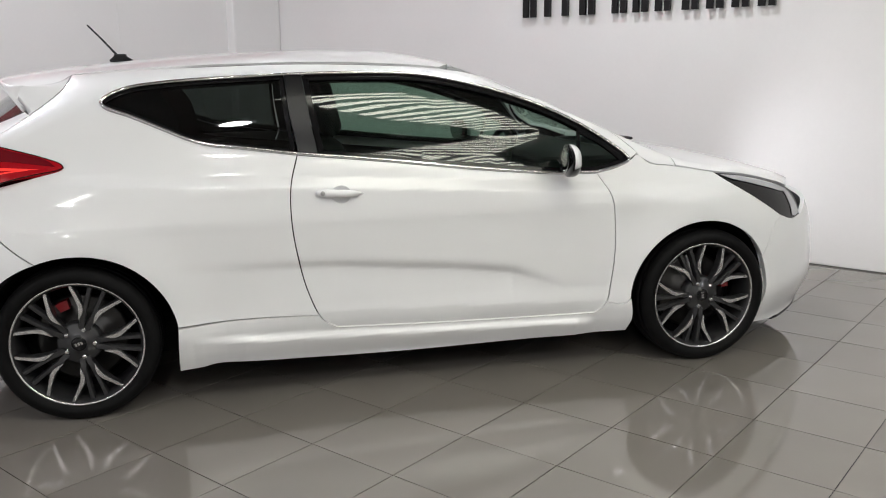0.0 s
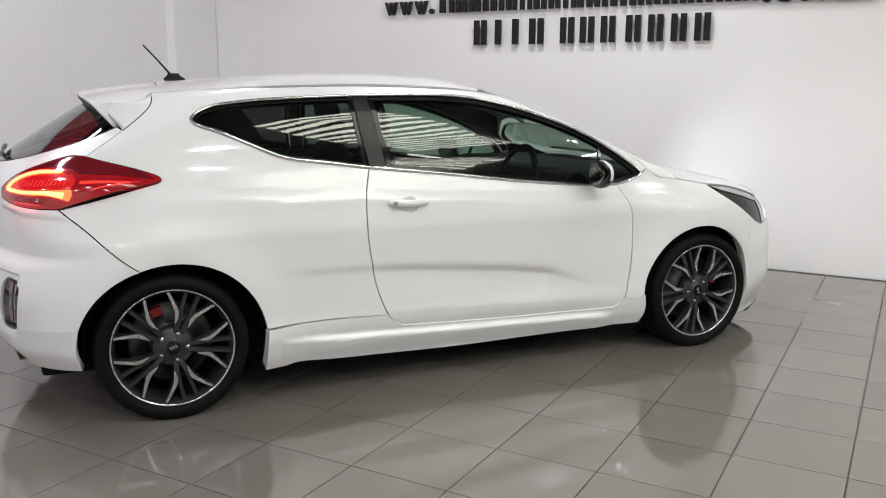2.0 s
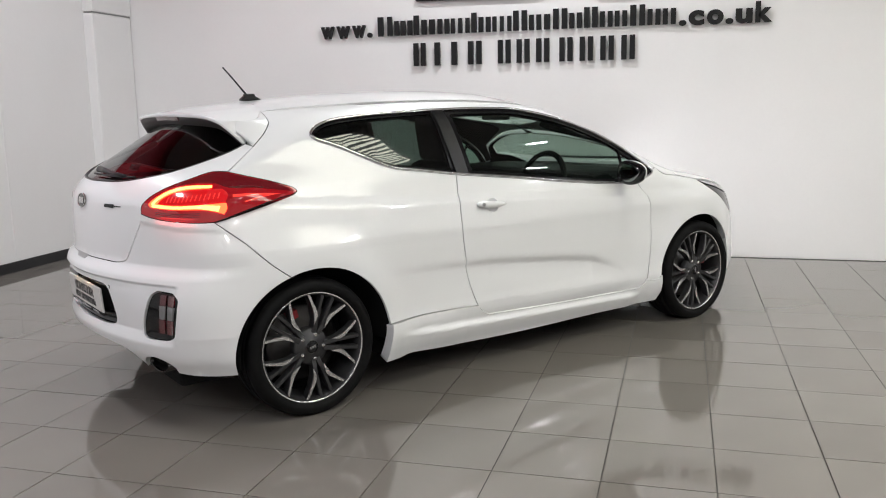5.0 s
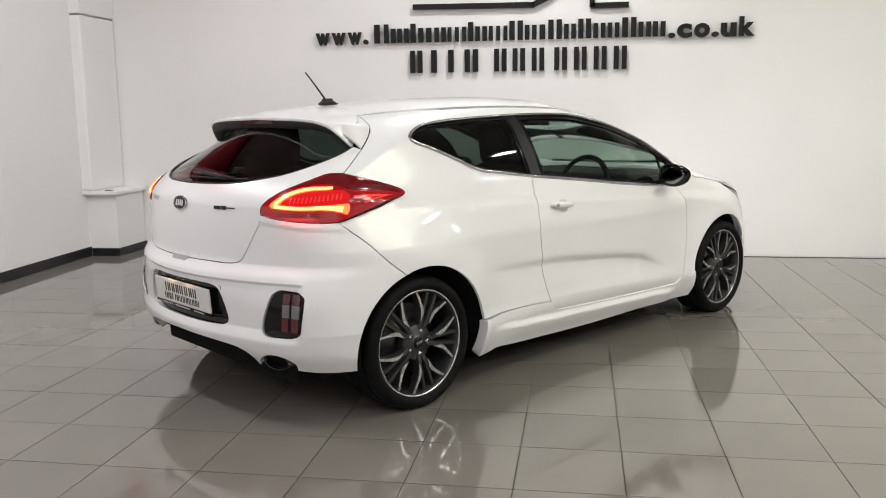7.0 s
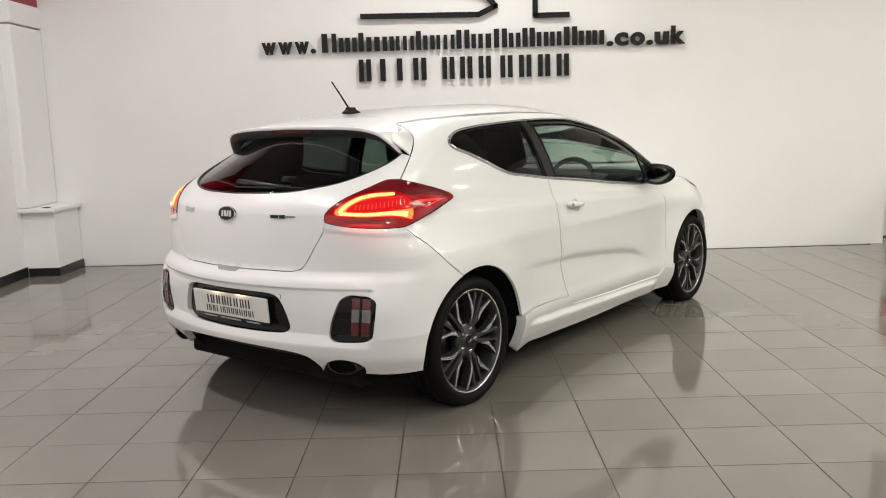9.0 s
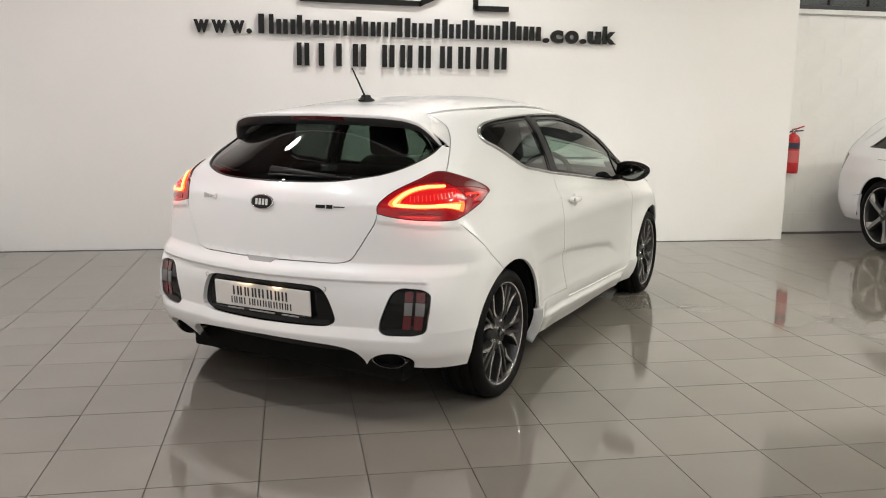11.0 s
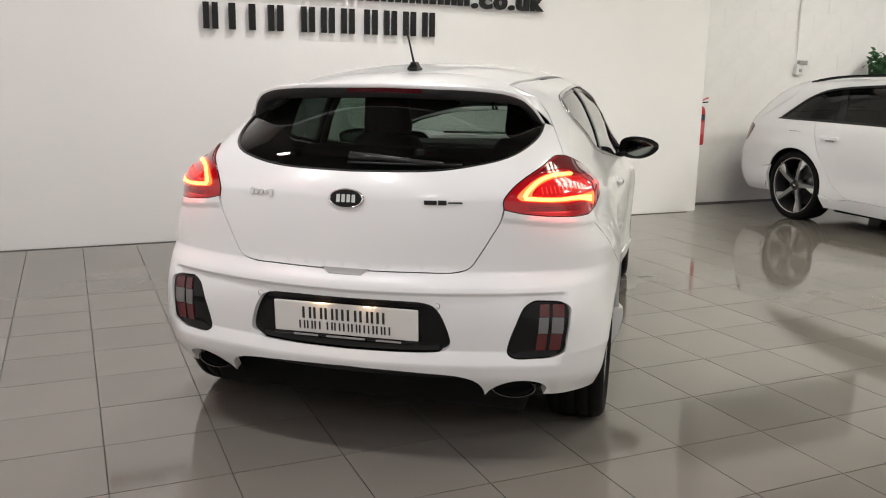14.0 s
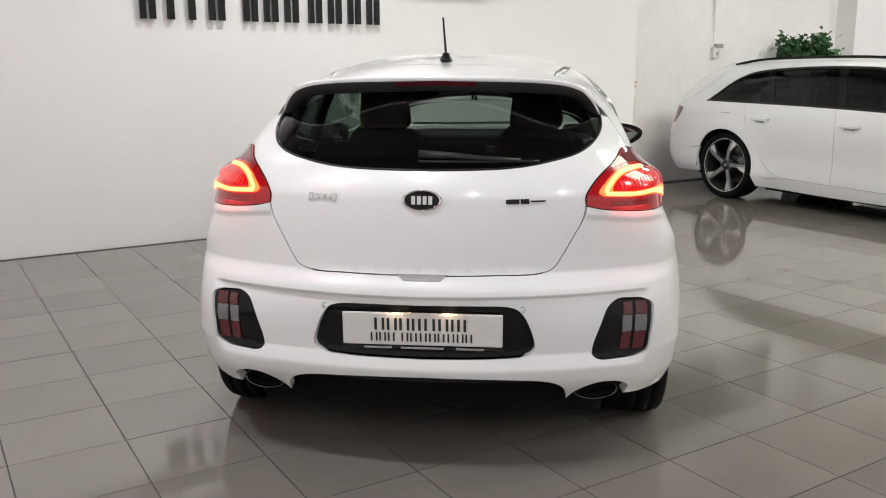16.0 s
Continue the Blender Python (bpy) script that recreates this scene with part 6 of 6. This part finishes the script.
def e_arch(hub, a0, a1, r=0.375):
    out = []
    for a in np.linspace(a0, a1, 24):
        x, z = hub + r * math.sin(radians(a)), SE.hub_z + r * math.cos(radians(a))
        lo, hi = SE.spine
        x = lo - SE.fan * math.atan((lo - x) / 0.89) if x < lo else (hi + SE.fan * math.atan((x - hi) / 0.89) if x > hi else x)
        out.append((x, z))
    return np.array(out)


e_belt = line((-0.345, 0.995), (0.282, 0.988), (1.011, 0.977), (1.729, 0.957), (2.30, 0.935), (2.62, 0.925))
e_head = line((-0.345, 0.995), (-0.163, 1.163), (-0.06, 1.228), (0.06, 1.272), (0.237, 1.310), (0.682, 1.342), (1.161, 1.349), (1.60, 1.325), (2.0, 1.23), (2.35, 1.08), (2.62, 0.925))
e_ditch = line((-0.42, 1.362), (-0.1, 1.385), (0.5, 1.398), (1.2, 1.398), (1.6, 1.375), (2.0, 1.29), (2.4, 1.12), (2.72, 0.945))
door_seam = line((0.212, 0.990), (0.222, 0.92), (0.278, 0.782), (0.350, 0.64), (0.420, 0.530), (0.502, 0.406), (0.613, 0.320), (0.72, 0.290))
mid_seam = line((1.258, 0.972), (1.272, 0.90), (1.281, 0.635), (1.266, 0.280))
front_cut = line((2.36, 0.270), (2.42, 0.5), (2.42, 0.75), (2.36, 0.935))
e_back = e_arch(0.0, -62, 97)
tail_cut = line((-0.42, 1.362), (-0.36, 1.25), (-0.50, 1.08), (-0.60, 0.97), (-0.625, 0.93))
e_lamp = ring(line((-0.625, 0.930), (-0.575, 0.915), (-0.560, 0.895)), line((-0.560, 0.895), (-0.585, 0.82), (-0.625, 0.745)), line((-0.625, 0.745), (-0.80, 0.80), (-0.95, 0.82)), line((-0.95, 0.82), (-0.95, 0.92), (-0.625, 0.930)))
k_in = int(np.argmin(np.abs(e_belt[:, 0] - 0.212)))
k_mid = int(np.argmin(np.abs(e_belt[:, 0] - 1.258)))
k_fr = int(np.argmin(np.abs(e_belt[:, 0] - 2.36)))
quarter_e = ring(e_belt[:k_in + 1], line(tuple(e_belt[k_in]), tuple(door_seam[0])) if np.hypot(*(e_belt[k_in] - door_seam[0])) > 1e-3 else e_belt[k_in:k_in + 1], door_seam, line((0.72, 0.290), (0.55, 0.262), tuple(e_back[-1])), e_back[::-1],
                 line(tuple(e_back[0]), (-0.45, 0.50), (-0.60, 0.60), (-0.625, 0.745)), line((-0.625, 0.745), (-0.585, 0.82), (-0.560, 0.895)), line((-0.560, 0.895), (-0.575, 0.915), (-0.625, 0.930)), tail_cut[::-1], e_ditch,
                 line((2.72, 0.945), (2.62, 0.925)), e_head[::-1])
est("side_panel", [quarter_e], PAINT_FAR)
door_b = ring(door_seam, line((0.72, 0.290), (1.0, 0.283), (1.266, 0.280)), mid_seam[::-1], line((1.258, 0.972), tuple(e_belt[k_mid])) if np.hypot(*(e_belt[k_mid] - mid_seam[0])) > 1e-3 else e_belt[k_mid:k_mid + 1], e_belt[k_in:k_mid + 1][::-1])
rear_doors = est("rear_door", [door_b], PAINT_FAR)
door_f = ring(mid_seam, line((1.266, 0.280), (1.8, 0.272), (2.36, 0.270)), front_cut, e_belt[k_mid:k_fr + 1][::-1])
front_doors = est("front_door", [door_f], PAINT_FAR)
e_front = e_arch(2.91, -95, 100)
e_wing = ring(front_cut[::-1], line((2.36, 0.270), tuple(e_front[0])), e_front, line(tuple(e_front[-1]), (3.5, 0.2), (E_NOSE, 0.2)), line((E_NOSE, 0.2), (E_NOSE, 0.72)), line((E_NOSE, 0.72), (3.6, 0.82), (3.1, 0.93), (2.72, 0.945)), line((2.72, 0.945), (2.62, 0.925)), e_belt[k_fr:][::-1])
est("front_wing", [e_wing], PAINT_FAR)
e_sill = ring(line(tuple(e_back[-1]), (0.55, 0.262), (0.72, 0.290)), line((0.72, 0.290), (1.0, 0.283), (1.8, 0.272), (2.36, 0.270)), line((2.36, 0.270), tuple(e_front[0])), line(tuple(e_front[0]), (2.50, 0.172)), line((2.50, 0.172), (1.4, 0.165), (0.42, 0.178)), line((0.42, 0.178), tuple(e_back[-1])))
est("side_skirt", [e_sill], PAINT_FAR, 0.01, depth=0.05)
e_tail_arch = e_arch(0.0, -62, -104)
e_bumper = ring(e_tail_arch, line(tuple(e_tail_arch[-1]), (-0.60, 0.235), (-0.9, 0.25), (E_MID, 0.25)), line((E_MID, 0.25), (E_MID, 0.66)), line((E_MID, 0.66), (-0.95, 0.66), (-0.60, 0.60)), line((-0.60, 0.60), (-0.45, 0.50), tuple(e_tail_arch[0])))
est("rear_bumper", [e_bumper], PAINT_FAR, depth=0.03)
est("tail_light", [e_lamp], LENS_DEEP, 0.002, label="dark red unlit tail light")
e_gate = ring(line((-0.60, 0.60), (-0.95, 0.66), (E_MID, 0.66)), line((E_MID, 0.66), (E_MID, 1.36)), line((E_MID, 1.36), (-0.6, 1.362), (-0.42, 1.362)), tail_cut, line((-0.625, 0.930), (-0.95, 0.92)), line((-0.95, 0.92), (-0.95, 0.82)), line((-0.95, 0.82), (-0.80, 0.80), (-0.625, 0.745)), line((-0.625, 0.745), (-0.60, 0.60)))
est("tailgate", [e_gate], PAINT_FAR)
e_glass = ring(line((-0.80, 1.07), (-0.74, 1.25), (-0.80, 1.31), (E_MID, 1.33)), line((E_MID, 1.33), (E_MID, 1.04)), line((E_MID, 1.04), (-0.80, 1.07)))
est("rear_window", [e_glass], GLOSS, 0.004, label="dark rear window")
e_light = ring(e_belt, e_head[::-1])
for o in est("side_window", [shrink(e_light, 0.012)], FAR_GLASS, -0.006, depth=0.0, label="dark tinted side glass"):
    o.visible_shadow = False
est("window_frame", [shrink(e_light, 0.001), shrink(e_light, 0.020)], TRIM, -0.002, gap=0.0, depth=0.02)
for s0 in (0.40, 1.20):
    bar = ring(line((s0 - 0.13, 1.36), (s0, 1.15), (s0 + 0.055, 0.985)), line((s0 + 0.055, 0.985), (s0 + 0.145, 0.982)), line((s0 + 0.145, 0.982), (s0 + 0.08, 1.15), (s0 - 0.045, 1.36)), line((s0 - 0.045, 1.36), (s0 - 0.13, 1.36)))
    inside = [q for q in bar if q[1] < np.interp(q[0], e_head[:, 0], e_head[:, 1]) - 0.012]
    est("door_pillar", [np.array(inside)], GLOSS, -0.003, gap=0.0, depth=0.02)
for doors_e, s0, z0 in ((rear_doors, 0.447, 0.842), (front_doors, 1.436, 0.824)):
    for sg, d in zip((-1, 1), doors_e):
        q = SE.chart([s0], [z0])[0]
        h = part("door_handle", slab((-0.105, -0.018, -0.018), (0.105, 0.018, 0.018), 0.010), PAINT_FAR, d, "white pull handle")
        h.location = (q[0], sg * abs(q[1]) + sg * 0.012, q[2])
        c = part("handle_cup", slab((-0.05, -0.005, -0.035), (0.05, 0.006, -0.012), 0.004), GREY_BOX, d)
        c.location = h.location
q = SE.chart([-0.02], [0.885], 0.001)[0]
flap = part("filler_flap_edge", slab((-0.075, -0.002, -0.003), (0.075, 0.002, 0.003), 0.001), GREY_BOX, estate)
flap.location = q
roof_e = np.array([(x, -abs(SE.chart([max(x, 0.105)], [np.interp(x, e_ditch[:, 0], e_ditch[:, 1])])[0][1])) for x in np.linspace(-0.45, 2.0, 26)])
e_roof = ring(roof_e, line(tuple(roof_e[-1]), (2.1, 0.0), (roof_e[-1][0], -roof_e[-1][1])), roof_e[::-1] * (1, -1), line((roof_e[0][0], -roof_e[0][1]), (-0.62, 0.0), tuple(roof_e[0])))
panel("roof_panel", [e_roof], lambda x, y: SE.over(x, y), SE.normal, PAINT_FAR, estate, step=0.08, depth=0.02)
for sg in (-1, 1):
    pts = []
    for x in np.linspace(-0.30, 1.75, 24):
        w = abs(SE.chart([max(x, 0.105)], [np.interp(x, e_ditch[:, 0], e_ditch[:, 1])])[0][1]) - 0.03
        u = (x - 0.725) / 1.025
        pts.append((x, sg * w, float(SE.over(np.array([x]), np.array([w]))[0][2]) + 0.026 * (1 - abs(u) ** 6)))
    v, f = sweep(pts, 0.014, 10)
    mesh_object("roof_rail", v, f, GLOSS, estate, "black roof rail")
e_screen = ring(np.array([(x, -abs(SE.chart([x], [np.interp(x, e_ditch[:, 0], e_ditch[:, 1])])[0][1])) for x in np.linspace(2.0, 2.68, 12)]), line((2.68, -0.7), (2.95, 0.0), (2.68, 0.7)), np.array([(x, abs(SE.chart([x], [np.interp(x, e_ditch[:, 0], e_ditch[:, 1])])[0][1])) for x in np.linspace(2.68, 2.0, 12)]), line((2.0, 0.6), (2.1, 0.0), (2.0, -0.6)))
panel("windscreen", [e_screen], lambda x, y: SE.over(x, y, -0.003), SE.normal, GLOSS, estate, step=0.1, depth=0.0)
e_bon = ring(line((2.74, -0.72), (3.2, -0.72), (3.5, -0.6)), line((3.5, -0.6), (3.72, 0.0), (3.5, 0.6)), line((3.5, 0.6), (3.2, 0.72), (2.74, 0.72)), line((2.74, 0.72), (2.98, 0.0), (2.74, -0.72)))
panel("bonnet", [e_bon], lambda x, y: SE.over(x, y, 0.0), SE.normal, PAINT_FAR, estate, step=0.1, depth=0.02)
part("underbody", slab((-0.62, -0.62, 0.19), (3.6, 0.62, 0.30), 0.02), DARK, estate)
# Underside between the wheels, hung below the sill to stand for the shade there.
part("underbody", slab((0.45, -0.78, 0.135), (2.48, 0.78, 0.28), 0.02), DARK, estate)
part("cabin_lining", slab((-0.75, -0.68, 0.40), (2.5, 0.68, 0.93), 0.05), CLOTH, estate)
for x, y in ((1.35, -0.38), (1.35, 0.38), (0.45, -0.38), (0.45, 0.38)):
    sb = part("seat_back", slab((x - 0.3, y - 0.24, 0.60), (x - 0.14, y + 0.24, 1.10), 0.05), CLOTH, estate)
    part("headrest", slab((x - 0.30, y - 0.12, 1.12), (x - 0.20, y + 0.12, 1.27), 0.03), CLOTH, sb)
for hub in (0.0, 2.91):
    for sg in (-1, 1):
        verts, faces = [], []
        for i in range(24):
            a = radians(-96 + 192 * i / 23)
            for y in (0.885, 0.55):
                verts.append((hub + 0.39 * math.sin(a), sg * y, SE.hub_z + 0.39 * math.cos(a)))
        faces = [(2 * i, 2 * i + 1, 2 * i + 3, 2 * i + 2) for i in range(23)]
        k = len(verts)
        verts.append((hub, sg * 0.55, SE.hub_z))
        faces += [(2 * i + 1, k, 2 * i + 3) for i in range(23)]
        mesh_object("arch_liner", verts, faces, DARK, estate)
ewheel = make_wheel(estate, 0.345, 0.276, 0.128, "rotor")
ewheel.matrix_basis = pose(0, -0.765, SE.hub_z) @ pose(0, 0, 0, 0, 14, 0)
for hub, sg, turn in ((2.91, -1, 30), (0, 1, 0), (2.91, 1, 50)):
    copy_thing(ewheel, pose(hub, sg * 0.765, SE.hub_z, 0, 0, 0 if sg < 0 else 180) @ pose(0, 0, 0, 0, turn, 0))

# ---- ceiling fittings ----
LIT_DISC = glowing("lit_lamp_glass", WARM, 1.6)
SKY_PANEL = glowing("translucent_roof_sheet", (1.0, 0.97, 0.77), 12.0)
# Fittings and lit discs for the added fill lamps; one of them is known.
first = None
for x, y, _ in CEILING_FILL:
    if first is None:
        first = thing("ceiling_light", pose(x, y, 4.10), "round white fill light on the ceiling with a lit disc", "ceiling light", "ceiling lights")
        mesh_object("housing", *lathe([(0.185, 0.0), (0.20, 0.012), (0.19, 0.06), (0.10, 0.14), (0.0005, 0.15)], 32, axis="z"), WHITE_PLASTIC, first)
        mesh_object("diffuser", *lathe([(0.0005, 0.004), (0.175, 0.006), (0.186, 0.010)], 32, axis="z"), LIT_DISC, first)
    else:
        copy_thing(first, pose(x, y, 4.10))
rooflight = thing("rooflight", pose(-0.32, -4.9, 4.2), "ribbed translucent roof light with dark ribs", "roof light", kind="structure")
for k in range(14):
    part("sheet", slab((-0.68, -2.25 + 0.32 * k, 0.0), (0.68, -2.06 + 0.32 * k, 0.03), 0.004), SKY_PANEL, rooflight)
    part("rib", slab((-0.68, -2.06 + 0.32 * k, -0.03), (0.68, -1.93 + 0.32 * k, 0.03), 0.004), GREY_BOX, rooflight)

# ---- floor tiles: each a piece of its own near the hatchback, the rest joined ----
PITCH, TILE_X, TILE_Y = 0.393, 1.856, 1.235
half = PITCH / 2 - 0.0021
tile_mesh = bpy.data.meshes.new("tile")
corners = ((-1, -1), (1, -1), (1, 1), (-1, 1))
tile_mesh.from_pydata([(sx * half, sy * half, z) for z in (0.0, -0.008) for sx, sy in corners], [], [(0, 1, 2, 3)] + [(i, 4 + i, 4 + (i + 1) % 4, (i + 1) % 4) for i in range(4)])
tile_mesh.materials.append(TILE)
spots = []
for i in range(-30, 9):
    for j in range(-36, 9):
        x, y = TILE_X + PITCH * (i + 0.5), TILE_Y + PITCH * (j + 0.5)
        if BEHIND_X + 0.2 < x < BLOCK_X - 0.1 and FAR_Y + 0.2 < y < LEFT_Y + 0.30:
            if not (x > WALL_X + 0.1 and y > END_Y):
                spots.append((math.hypot(x - 0.2, y + 1.6), x, y))
spots.sort()
rnd = random.Random(5)
for _, x, y in spots[:300]:
    o = new("tile", tile_mesh)
    o.parent = floor
    o.location = (x, y, rnd.uniform(-0.0004, 0.0004))
verts, faces = [], []
base_v = [tuple(v.co) for v in tile_mesh.vertices]
base_f = [tuple(p.vertices) for p in tile_mesh.polygons]
for _, x, y in spots[300:]:
    k = len(verts)
    dz = rnd.uniform(-0.0004, 0.0004)
    verts += [(a + x, b + y, c + dz) for a, b, c in base_v]
    faces += [tuple(q + k for q in f) for f in base_f]
tagged(mesh_object("tiles", verts, faces, TILE, floor, smooth=False), kind="stuff")

# painted blocks of the far wall
block_mesh = slab((-0.010, -0.2196, -0.1073), (0.03, 0.2196, 0.1073), 0.0012)
block_data = bpy.data.meshes.new("block")
block_mesh.to_mesh(block_data)
block_mesh.free()
block_data.materials.append(BLOCK_PAINT)
for row in range(11):
    for col in range(11):
        y = END_Y - 0.22 - 0.44 * col - (0.22 if row % 2 else 0.0)
        if y - 0.22 > PIER_Y - 0.3 and y + 0.22 < END_Y + 0.001:
            o = new("block", block_data)
            o.parent = block_wall
            o.location = (BLOCK_X + 0.012, y, 0.107 + 0.2155 * row)
